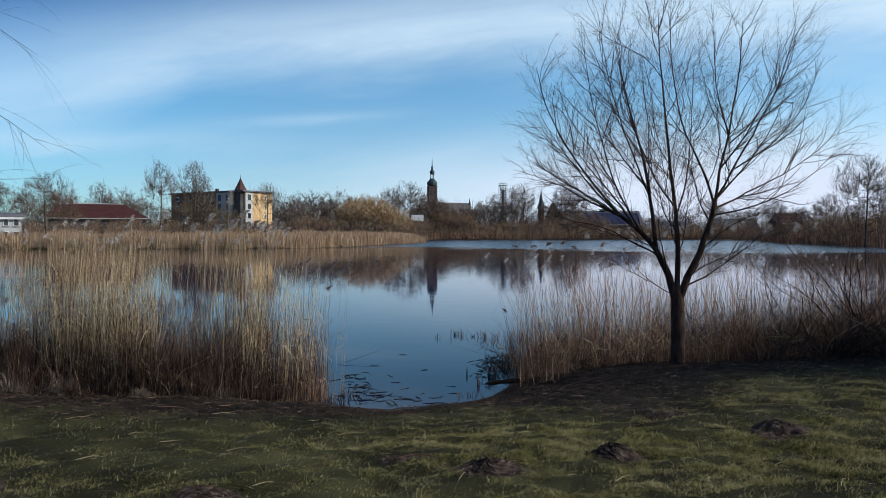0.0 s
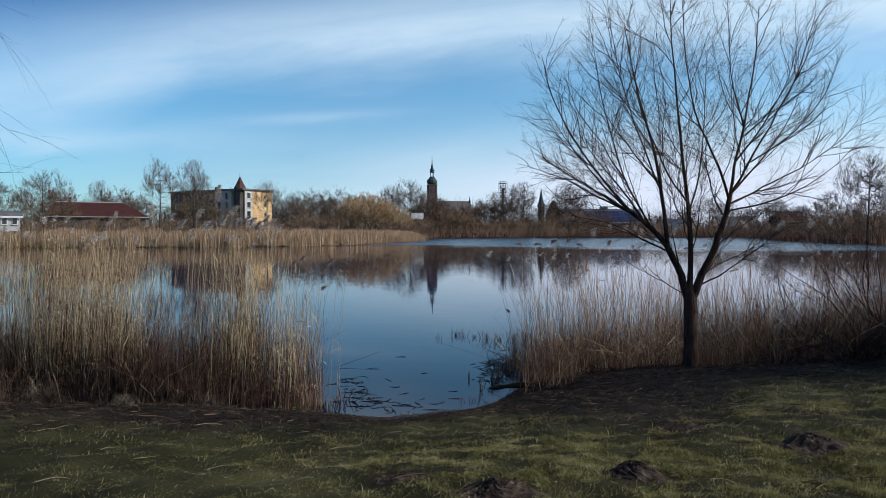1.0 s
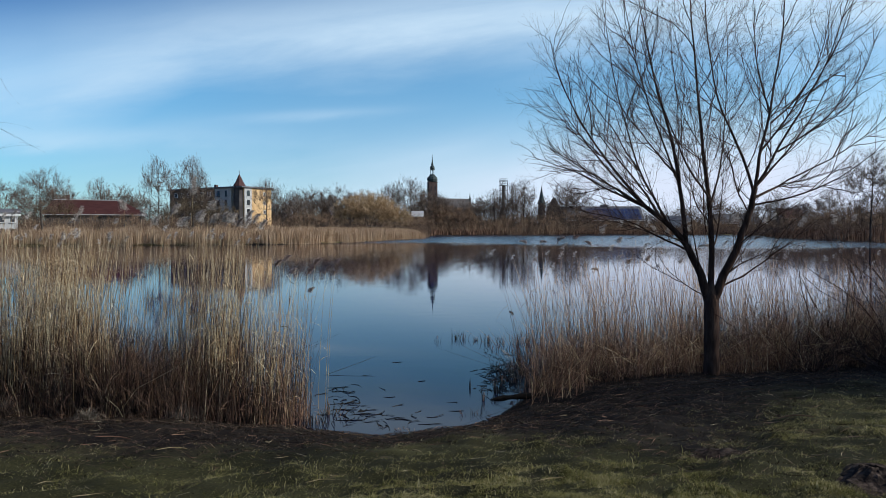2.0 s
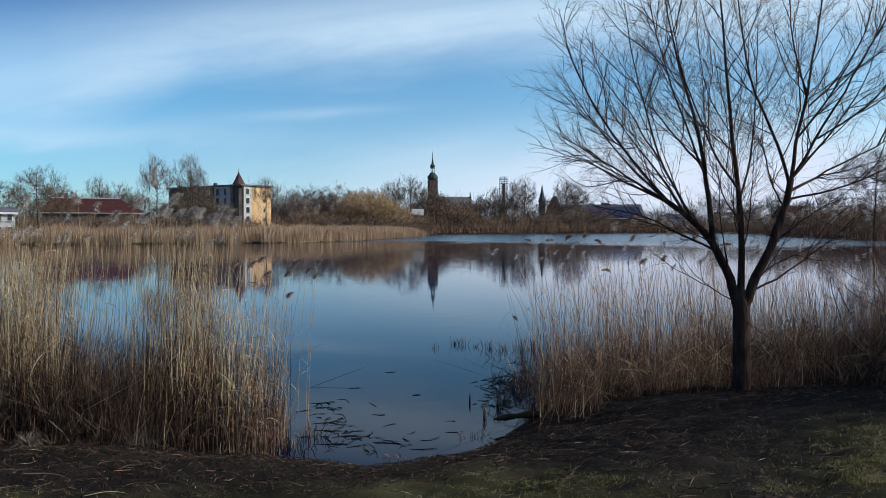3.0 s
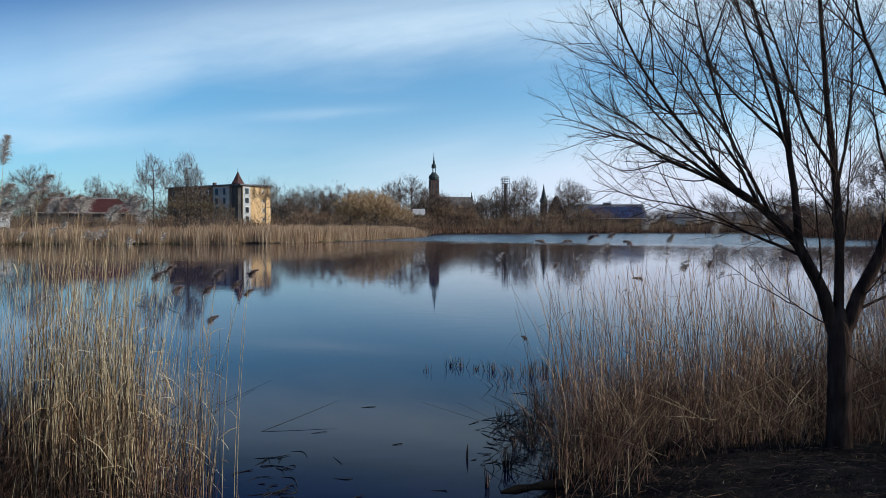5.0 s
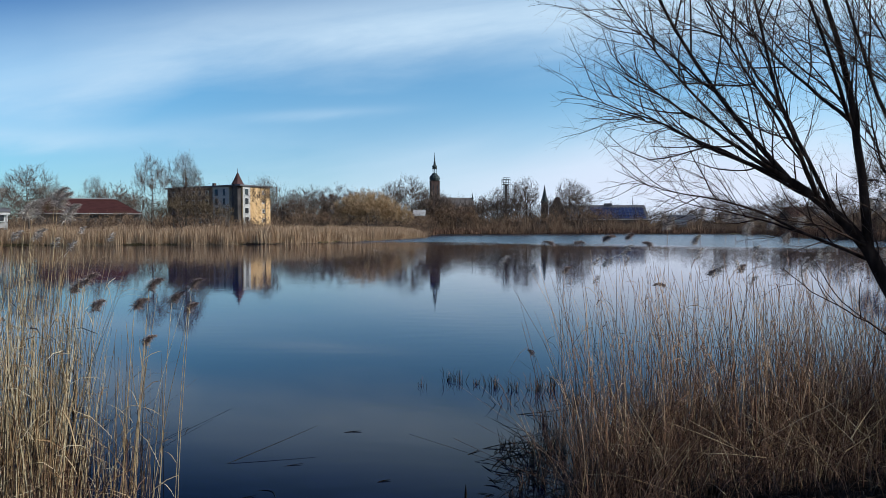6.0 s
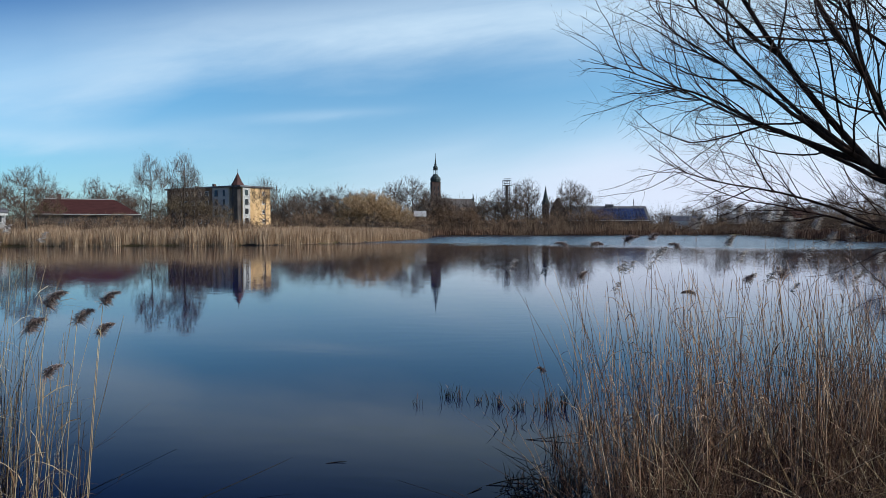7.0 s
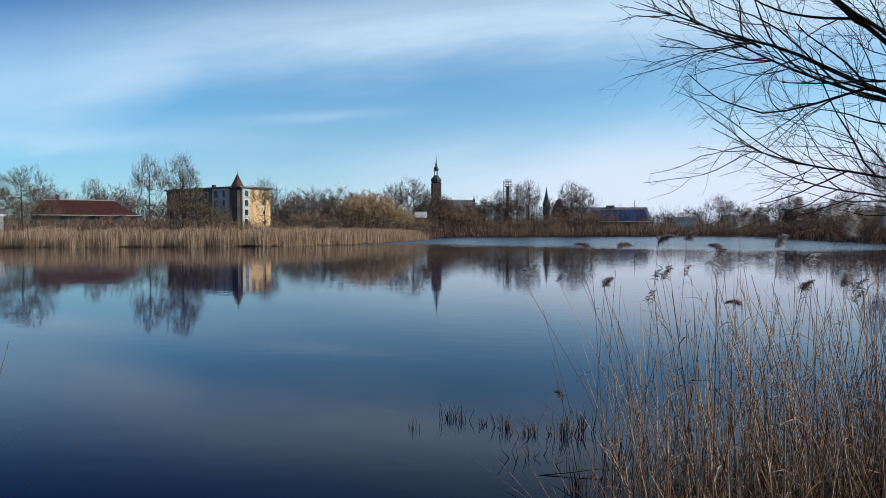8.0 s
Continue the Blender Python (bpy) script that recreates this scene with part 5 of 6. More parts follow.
    limb([(3.30, 7.5, 1.98), (2.95, 7.3, 2.1), (2.55, 7.2, 2.15), (2.2, 7.1, 2.25)], 0.018, 0.003)
    limb([(3.59, 7.45, 2.2), (3.42, 7.55, 2.5), (3.36, 7.6, 2.9), (3.3, 7.65, 3.4)], 0.020, 0.004)
    limb([(4.04, 7.36, 2.35), (3.85, 7.3, 2.6), (3.72, 7.25, 3.0), (3.7, 7.2, 3.5)], 0.022, 0.004)
    limb([(4.22, 7.45, 3.15), (4.55, 7.4, 3.6), (4.85, 7.35, 4.2), (5.0, 7.3, 5.0)], 0.026, 0.004)
    limb([(4.1, 7.35, 2.68), (4.45, 7.5, 3.0), (4.85, 7.55, 3.45), (5.15, 7.6, 4.0), (5.3, 7.6, 4.6)], 0.030, 0.004)
    limb([(5.2, 7.6, 3.06), (5.42, 7.6, 3.5), (5.52, 7.6, 4.1)], 0.018, 0.004)
    limb([(1.95, 8.1, 2.94), (1.6, 8.0, 3.0), (1.28, 7.95, 3.05)], 0.012, 0.002)
    limb([(2.1, 7.5, 2.85), (1.7, 7.6, 3.15), (1.35, 7.7, 3.35)], 0.013, 0.002)
    limb([(2.38, 7.65, 3.0), (1.95, 7.7, 3.4), (1.6, 7.75, 3.72), (1.45, 7.75, 3.95)], 0.016, 0.002)
    limb([(4.06, 7.36, 2.45), (4.5, 7.3, 2.55), (4.95, 7.2, 2.72), (5.4, 7.15, 3.0), (5.75, 7.1, 3.4)], 0.026, 0.004)
    limb([(4.36, 7.5, 3.5), (4.7, 7.6, 3.8), (5.1, 7.7, 4.3), (5.3, 7.8, 4.9)], 0.022, 0.004)
    limb([(2.68, 7.45, 2.89), (2.4, 7.5, 3.35), (2.05, 7.5, 3.8), (1.85, 7.5, 4.4)], 0.020, 0.004)
    limb([(3.22, 7.5, 2.7), (2.98, 7.4, 3.2), (2.72, 7.35, 3.8), (2.5, 7.3, 4.6), (2.4, 7.3, 5.3)], 0.026, 0.005)
    limb([(4.36, 7.55, 3.62), (4.2, 7.5, 4.1), (4.12, 7.45, 4.7), (4.05, 7.4, 5.4)], 0.022, 0.004)
    limb([(3.60, 7.3, 1.1), (3.8, 7.2, 0.95), (3.88, 7.15, 0.75)], 0.010, 0.003, "dead_twig")
    grown = limbs[:-1]
    boughs = ramify(r, grown, [(3.5, 0.50, 0.64, 0.05, 0.12, 9, 0.0066, 0.07)])[0]
    lv = ramify(r, grown + boughs, [
        (5.2, 0.46, 0.66, 0.04, 0.15, 8, 0.0035, 0.10),
        (9.0, 0.70, 0.68, 0.02, 0.17, 5, 0.0022, 0.08),
        (6.5, 0.60, 0.70, 0.02, 0.16, 3, 0.0015, 0.08)])
    for path, r0, r1 in boughs:
        part("bough", quad_mesh("bough", *tube_set([(path - base, r0, r1)], 5), M_BARK), M_BARK, ob)
    for path, r0, r1 in lv[0]:
        part("branch", quad_mesh("branch", *tube_set([(path - base, r0, r1)], 4), M_TWIG), M_TWIG, ob)
    v, f = tube_set(lv[1] + lv[2])
    tagged(part("crown", quad_mesh("crown", v - base, f, M_TWIG), M_TWIG, ob, "fan of fine reddish-brown twigs"), kind="stuff")


bank_tree()


# ---------------------------------------------------------------- shrubs and the hanging willow
def shrub(name, label, x, y, tall, wide, seed, mat, stems=7, dens=1.0, girth=1.0):
    r = np.random.default_rng(seed)
    z = float(height(np.array([x]), np.array([y]))[0])
    ob = thing(name, label, "shrub", at=pose(x, y, max(z, -0.1) - 0.03))
    arms = []
    for _ in range(stems):
        a = r.uniform(0, 2 * math.pi)
        way = (math.cos(a) * wide * 0.5 / tall, math.sin(a) * wide * 0.5 / tall, 1.0)
        arms.append((branch_path(r, (r.normal(0, 0.1), r.normal(0, 0.1), 0), way, tall * r.uniform(0.8, 1.25), 9, 0.14, -0.03), 0.009 * girth, 0.003 * girth))
    lv = ramify(r, arms, [(4.5 * dens, 0.45, 0.7, 0.03, 0.12, 6, 0.006 * girth, 0.15), (6 * dens, 0.4, 0.65, 0.02, 0.14, 4, 0.0035 * girth, 0.1)])
    for arm in arms:
        part("stem", quad_mesh("stem", *tube_set([arm], 5), M_BARK), M_BARK, ob)
    tagged(part("crown", quad_mesh("crown", *tube_set(lv[0] + lv[1]), mat), mat, ob), kind="stuff")
    return ob


# those past x 8 are unseen, added to shade the bank; thicker past 8.5
for k, (x, y, t, w) in enumerate([(7.5, 8.8, 2.3, 2.4), (8.9, 8.3, 2.1, 2.8), (9.8, 9.6, 2.0, 3.0), (6.7, 9.7, 1.9, 1.9), (11.2, 8.8, 2.4, 3.0), (9.6, 7.4, 2.6, 2.8), (12.5, 7.4, 3.8, 3.6), (10.4, 6.6, 3.4, 3.0), (8.4, 7.5, 2.3, 2.4), (8.9, 5.8, 2.9, 2.2), (10.0, 6.2, 3.4, 2.6), (8.3, 6.4, 2.6, 2.2), (7.9, 9.6, 2.7, 2.4), (7.2, 9.2, 2.2, 1.8), (10.6, 5.2, 3.6, 2.8), (12.4, 5.4, 4.2, 3.2), (12.0, 6.4, 4.2, 3.2)]):
    shrub("shrub", "tangled leafless dark shrub at the water's edge", x, y, t, w, 60 + k if k < 14 else 150 + k, M_TWIG, 12 if x > 8.5 else 8, 1.3 if x > 8.5 else 0.8, 1.7 if x > 8.5 else 1.0)
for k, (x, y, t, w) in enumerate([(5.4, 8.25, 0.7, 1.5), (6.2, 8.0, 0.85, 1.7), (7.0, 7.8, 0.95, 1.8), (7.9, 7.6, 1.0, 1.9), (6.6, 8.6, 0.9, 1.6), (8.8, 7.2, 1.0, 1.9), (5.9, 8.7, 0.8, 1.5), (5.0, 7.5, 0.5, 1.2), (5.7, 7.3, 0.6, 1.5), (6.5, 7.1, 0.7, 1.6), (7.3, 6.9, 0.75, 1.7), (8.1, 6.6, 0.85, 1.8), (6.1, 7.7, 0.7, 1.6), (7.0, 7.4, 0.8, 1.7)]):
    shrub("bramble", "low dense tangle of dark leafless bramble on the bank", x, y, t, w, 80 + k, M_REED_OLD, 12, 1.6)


def hanging_willow():
    """A willow beside the walk, of which the long drooping shoots reach into view."""
    r = np.random.default_rng(9)
    ob = thing("weeping_willow", "willow with long thin drooping leafless shoots", "tree", at=pose(-9.2, 5.2, 0.0))
    base = np.array((-9.2, 5.2, 0.0))
    trunk = smooth_line([(-9.2, 5.2, 0.2), (-9.1, 5.2, 1.5), (-9.0, 5.2, 3.0), (-8.8, 5.2, 4.2)], 9)
    limbs = []
    for pts in ([(-8.8, 5.2, 3.9), (-7.6, 5.4, 4.9), (-6.2, 5.5, 5.1), (-5.1, 5.6, 4.75), (-4.6, 5.7, 4.3)], [(-8.9, 5.2, 3.6), (-7.8, 5.0, 4.2), (-6.4, 5.1, 4.2), (-5.0, 5.4, 3.75), (-4.4, 5.6, 3.15)],
                [(-8.9, 5.2, 3.0), (-7.9, 5.6, 3.3), (-6.6, 5.7, 3.0), (-5.0, 5.7, 2.78), (-4.55, 5.8, 2.85)], [(-8.8, 5.2, 4.2), (-7.0, 5.5, 5.6), (-5.6, 5.6, 5.6), (-4.75, 5.7, 5.0)], [(-8.8, 5.2, 4.2), (-9.2, 4.2, 5.4), (-9.6, 3.2, 5.8), (-9.9, 2.4, 5.5)],
                [(-8.8, 5.2, 4.2), (-10, 5.8, 5.4), (-11.2, 6.2, 5.7), (-12, 6.5, 5.2)], [(-8.8, 5.2, 4.1), (-8.8, 6.4, 5.3), (-8.8, 7.6, 5.6), (-8.6, 8.4, 5.2)]):
        limbs.append((smooth_line(pts, 10), 0.020, 0.0012))
    part("trunk", quad_mesh("trunk", *tube_set([(trunk - base, 0.24, 0.12)], 10), M_BARK), M_BARK, ob)
    for p, a, b in limbs:
        part("limb", quad_mesh("limb", *tube_set([(p - base, a, b)], 6), M_BARK), M_BARK, ob)
    lv = ramify(r, limbs, [(4.0, 0.34, 0.6, -0.08, 0.06, 9, 0.0020, 0.3), (2.5, 0.5, 0.5, -0.08, 0.06, 6, 0.0013, 0.2)])
    v, f = tube_set(lv[0] + lv[1])
    tagged(part("crown", quad_mesh("crown", v - base, f, M_TWIG), M_TWIG, ob, "thin brown drooping shoots"), kind="stuff")


hanging_willow()


# ---------------------------------------------------------------- single reeds that stand out
def reed(x, y, top, way, plume=0.2, lean=0.06, mat=None, rise=0.7, plume_mat=None):
    """One tall reed: bending stem, two strap leaves and a nodding plume."""
    r = np.random.default_rng(int(abs(x * 1000) + abs(y * 100) + top * 10))
    z = max(float(height(np.array([x]), np.array([y]))[0]), -0.2)
    n = np.array((math.cos(way), math.sin(way)))
    foot = np.array((x, y)) - n * lean * top
    ob = thing("reed", "tall dry reed with a nodding feathery plume", "reed", "standing reeds", pose(foot[0], foot[1], z))
    s = np.linspace(0, 1, 8)
    line = np.stack([n[0] * lean * top * s ** 1.8, n[1] * lean * top * s ** 1.8, (top - z) * s], axis=1)
    m = mat or M_REED
    part("stem", quad_mesh("stem", *tubes([line], [0.0026 * (1 - 0.5 * s)], 5), m), m, ob)
    for _ in range(2):
        part("leaf", quad_mesh("leaf", *reed_leaves(line[None, 2:], 1, 0.22, 0.0032, 0.2), m), m, ob)
    part("plume", quad_mesh("plume", *plume_pieces(line[-1:], np.array([way]), np.array([plume]), 800, rise, 0.0012), plume_mat or M_PLUME), M_PLUME, ob, "soft brown-grey plume")


for x, y, top, way, size in [
        (-2.45, 6.6, 2.38, 0.5, 0.20), (-2.62, 6.7, 2.27, 0.3, 0.20), (-2.52, 6.9, 2.24, 0.6, 0.19), (-2.38, 6.85, 2.25, 0.4, 0.2), (-2.28, 6.8, 2.24, 0.8, 0.19), (-2.2, 7.1, 2.18, 0.4, 0.18), (-2.17, 7.4, 2.24, 0.7, 0.2),
        (-2.06, 7.3, 2.17, 0.4, 0.18), (-2.75, 6.6, 2.2, 0.4, 0.18), (-2.95, 7.0, 2.2, 0.5, 0.19), (-2.85, 7.4, 2.26, 0.7, 0.18), (-3.3, 7.1, 2.22, 0.3, 0.2), (-2.3, 7.6, 2.3, 0.6, 0.18), (-2.4, 7.5, 2.2, 0.2, 0.2),
        (-1.28, 6.75, 1.76, 0.2, 0.17), (-1.15, 6.75, 1.69, 0.1, 0.15), (-1.04, 6.76, 1.77, 0.3, 0.14), (-1.36, 6.74, 1.65, 0.2, 0.16), (-1.08, 6.8, 1.63, 0.2, 0.13), (-1.38, 6.90, 1.42, 0.4, 0.14), (-2.55, 6.38, 2.54, 1.2, 0.21), (-1.62, 6.7, 1.80, 0.3, 0.16), (-1.75, 6.8, 1.74, 0.1, 0.18),
        (-1.52, 6.6, 1.66, -0.3, 0.16), (-2.3, 6.9, 2.25, 0.8, 0.18), (-3.1, 7.2, 2.36, 0.5, 0.2), (-3.6, 7.0, 2.40, 2.6, 0.2),
        (1.38, 10.28, 0.74, 2.9, 0.11), (1.72, 10.3, 1.63, 0.4, 0.15), (1.62, 10.4, 1.95, 2.8, 0.16), (1.85, 10.4, 1.96, 0.3, 0.16), (2.12, 10.2, 1.99, -0.4, 0.19),
        (2.45, 10.5, 2.0, 0.2, 0.17), (3.30, 10.3, 1.60, 0.3, 0.17), (2.82, 10.3, 1.50, 2.9, 0.15), (3.62, 10.27, 1.63, 0.5, 0.17), (3.2, 10.5, 1.93, 0.1, 0.18),
        (3.75, 10.4, 2.02, 1.2, 0.22), (2.72, 10.45, 1.92, 2.4, 0.16), (4.2, 10.5, 1.95, 0.4, 0.2), (4.7, 10.3, 1.9, 2.8, 0.2), (3.0, 10.8, 2.1, 1.7, 0.2), (3.68, 10.5, 2.2, 0.6, 0.2), (3.85, 10.5, 2.12, 2.6, 0.19), (4.0, 10.4, 2.1, 0.3, 0.18), (4.38, 10.5, 2.12, 0.5, 0.2), (2.95, 10.6, 2.14, 0.2, 0.18),
        (4.6, 10.2, 2.22, 0.4, 0.19), (4.9, 9.9, 2.28, 1.0, 0.2), (5.2, 10.3, 2.2, 0.2, 0.18), (5.5, 10.0, 2.25, 2.7, 0.2), (5.8, 10.4, 2.32, 0.6, 0.19), (6.1, 10.1, 2.2, 0.3, 0.2), (6.4, 10.5, 2.28, 1.4, 0.18), (6.7, 10.2, 2.24, 0.5, 0.2),
        (7.0, 10.6, 2.3, 2.5, 0.2), (3.4, 10.1, 2.18, 0.7, 0.19), (3.1, 10.0, 2.22, 0.9, 0.18), (5.35, 10.8, 2.34, 0.8, 0.2), (4.75, 10.7, 2.3, 2.2, 0.19), (7.4, 10.8, 2.3, 0.4, 0.2)]:
    small = -2.0 < x < -1.0
    reed(x, y, top, way, size * (0.8 if small else 0.95), mat=M_REED if x < 0 else M_REED_BROWN, rise=0.95 if small else 1.5 if top > 2.45 else 1.1 if top > 2.14 or (x > 2.9 and top > 1.9) else 0.7 + 0.35 * math.sin(37 * x), plume_mat=M_PLUME_DARK if small or 1 < x < 2.9 or 1 < x and top < 1.9 else M_PLUME)


# ---------------------------------------------------------------- sedge and dead stalks in the shallows
def sedge(x, y, n, tall, spread, seed):
    r = np.random.default_rng(seed)
    ob = thing("sedge_tuft", "dark tuft of old sedge standing in the shallows", "sedge", "sedge tufts", pose(x, y, -0.02))
    a, d = r.uniform(0, 6.3, n), np.abs(r.normal(0, spread, n))
    h = tall * r.uniform(0.3, 0.95, n)
    p = np.zeros((n, 4, 3))
    for j, q in enumerate((0, 0.35, 0.7, 1.0)):
        p[:, j] = np.stack([np.cos(a) * d * (1 + 0.5 * q), np.sin(a) * d * (0.6 + 0.5 * q), h * q], axis=1)
    p[:, 2:, :2] += r.normal(0, 0.012, (n, 2, 2))
    ob2 = part("tuft", quad_mesh("tuft", *tubes(p, np.array([0.004, 0.0036, 0.0028, 0.001])[None] * r.uniform(0.7, 1.4, (n, 1)), 3), [M_WET, M_REED_BROWN]), M_WET, ob)
    tagged(ob2, kind="stuff")
    ob2.data.polygons.foreach_set("material_index", np.repeat((r.random(n) < 0.3).astype(np.int32), len(ob2.data.polygons) // n))
    return ob


for k, (x, y, n, tall, spread) in enumerate([
        (0.46, 12.35, 14, 0.26, 0.05), (0.60, 12.3, 10, 0.20, 0.06), (0.12, 12.0, 6, 0.15, 0.04), (0.85, 12.1, 12, 0.16, 0.09), (1.08, 12.0, 22, 0.22, 0.09), (1.35, 11.8, 22, 0.20, 0.12),
        (1.62, 11.7, 34, 0.30, 0.14), (1.85, 11.9, 20, 0.34, 0.12), (1.2, 11.0, 14, 0.22, 0.12), (0.92, 7.85, 26, 0.24, 0.05), (1.02, 8.3, 10, 0.2, 0.05), (1.28, 7.6, 40, 0.20, 0.10),
        (1.2, 8.9, 30, 0.34, 0.12), (1.42, 9.3, 34, 0.36, 0.14), (1.05, 9.4, 16, 0.22, 0.09), (0.72, 7.4, 8, 0.22, 0.03), (1.18, 8.4, 18, 0.26, 0.08), (-1.12, 6.75, 26, 0.22, 0.10), (-1.22, 6.35, 34, 0.2, 0.12),
        (1.95, 10.9, 22, 0.45, 0.14), (1.5, 10.2, 20, 0.3, 0.1), (-0.2, 6.15, 10, 0.08, 0.10), (0.55, 6.75, 18, 0.10, 0.12)]):
    sedge(x, y, n, tall, spread, 100 + k)


def stalk(points, radius, name, label, category, mat, group=""):
    """One dead stalk, stick or post along a few points."""
    p = np.array(points, float)
    line = smooth_line(p, 7)
    mid = line.mean(axis=0)
    s = np.linspace(0, 1, 7)
    me = quad_mesh(name, *tubes([line - mid], [radius * np.interp(s, [0, 0.02, 0.95, 1], [0.3, 1, 0.7, 0.15])], 6), mat)
    ob = new(name, me)
    ob.location = mid
    return tagged(ob, label, category, group)


stalk([(0.57, 8.09, -0.3), (0.572, 8.09, 0.0), (0.575, 8.095, 0.13)], 0.013, "stake", "short dark broken stake standing in the water", "stake", M_WET)
stalk([(-1.6, 8.9, -0.01), (-1.15, 9.3, 0.09), (-0.85, 9.6, 0.16)], 0.0035, "fallen_reed", "long dark reed stalk leaning out over the water", "stalk", M_WET)
r_s = np.random.default_rng(77)
FLOAT = [(-1.25, 8.15, 0.35, 0.3), (-1.02, 8.2, 0.30, -0.6), (-0.62, 8.05, 0.28, -0.25), (-1.1, 7.85, 0.3, -0.5), (-1.2, 7.55, 0.26, 0.5), (-0.95, 7.5, 0.3, -0.3), (-1.05, 7.25, 0.42, -0.45), (-0.85, 7.1, 0.35, 0.1),
         (-0.5, 7.6, 0.18, -0.7), (-1.0, 6.95, 0.32, -0.2), (-0.35, 7.15, 0.2, 0.9), (-0.75, 6.75, 0.34, 0.15), (-0.3, 6.6, 0.22, -0.3), (0.1, 6.7, 0.25, 0.3), (0.3, 7.3, 0.15, 0.5), (0.35, 6.9, 0.22, 0.2), (-0.6, 6.45, 0.3, 0.05),
         (-0.9, 6.5, 0.28, -0.5), (1.1, 9.1, 0.6, 0.5), (1.25, 9.5, 0.7, 0.3), (1.0, 9.3, 0.5, -0.4), (1.3, 8.8, 0.6, 0.1), (1.2, 8.5, 0.5, -0.6), (0.95, 8.9, 0.4, 0.8), (1.35, 9.9, 0.6, 0.4), (1.15, 8.1, 0.4, 0.2), (0.8, 8.35, 0.2, -0.3),
         (1.5, 10.6, 0.6, 0.25), (-0.1, 8.5, 0.12, 0.0), (-0.95, 8.9, 0.2, 0.05), (-0.55, 9.9, 0.2, 0.1), (0.05, 6.35, 0.3, -0.1)]
for x, y in [(-1.15, 7.9), (-1.0, 7.3), (-0.9, 6.9), (-0.7, 6.6), (1.05, 8.6), (1.0, 9.2), (0.85, 7.9), (-0.3, 6.5)]:
    for _ in range(13):
        FLOAT.append((x + r_s.normal(0, 0.14), y + r_s.normal(0, 0.16), r_s.uniform(0.06, 0.26), r_s.uniform(-1.4, 1.4)))
for x, y, size, turn in FLOAT:
    turn += r_s.normal(0, 0.35)
    c, s = math.cos(turn) * size / 2, math.sin(turn) * size / 2
    up = 0.004 if x < 0.9 else r_s.uniform(0.01, 0.16)
    stalk([(x - c, y - s, -0.003), (x + r_s.normal(0, 0.04), y + r_s.normal(0, 0.08 * min(1, size * 3)), 0.003 + up / 3), (x + c, y + s, 0.004 + up)], r_s.uniform(0.003, 0.006),
          "floating_stalk", "dark rotten reed stalk lying on the water", "stalk", M_WET, "drifting stalks")


def rotten_log(x, y, size, turn):
    line = smooth_line([(-size / 2, 0, 0.03), (-size / 6, 0.03, 0.05), (size / 5, 0.0, 0.05), (size / 2, 0.04, 0.02)], 9)
    me = quad_mesh("log", *tubes([line], [np.interp(np.linspace(0, 1, 9), [0, 0.05, 0.5, 0.95, 1], [0.01, 0.03, 0.036, 0.026, 0.008]) * (1 + 0.25 * np.sin(np.arange(9) * 2.3))], 9), M_LITTER)
    ob = new("log", me)
    ob.matrix_world = pose(x, y, float(height(np.array([x]), np.array([y]))[0]) - 0.01, 0, 0, turn)
    return tagged(ob, "dark rotten log lying at the waterline", "log")


# black rotten stalks heaped at the reeds' edge
r_d = np.random.default_rng(91)
for _ in range(70):
    x, y = r_d.uniform(0.95, 1.75), r_d.uniform(7.7, 9.6)
    size, turn = r_d.uniform(0.25, 0.8), r_d.uniform(0, 3.1)
    c, s, up = math.cos(turn) * size / 2, math.sin(turn) * size / 2, abs(r_d.normal(0.05, 0.12))
    stalk([(x - c, y - s, -0.01), (x, y + r_d.normal(0, 0.06), 0.03 + up * 0.6), (x + c, y + s, 0.02 + up)], r_d.uniform(0.0018, 0.0042), "rotten_stalk",
          "black rotten reed stalk fallen at the water's edge", "stalk", M_WET if r_d.random() < 0.7 else M_REED_OLD, "rotten stalks")
rotten_log(1.28, 7.1, 1.0, 12)


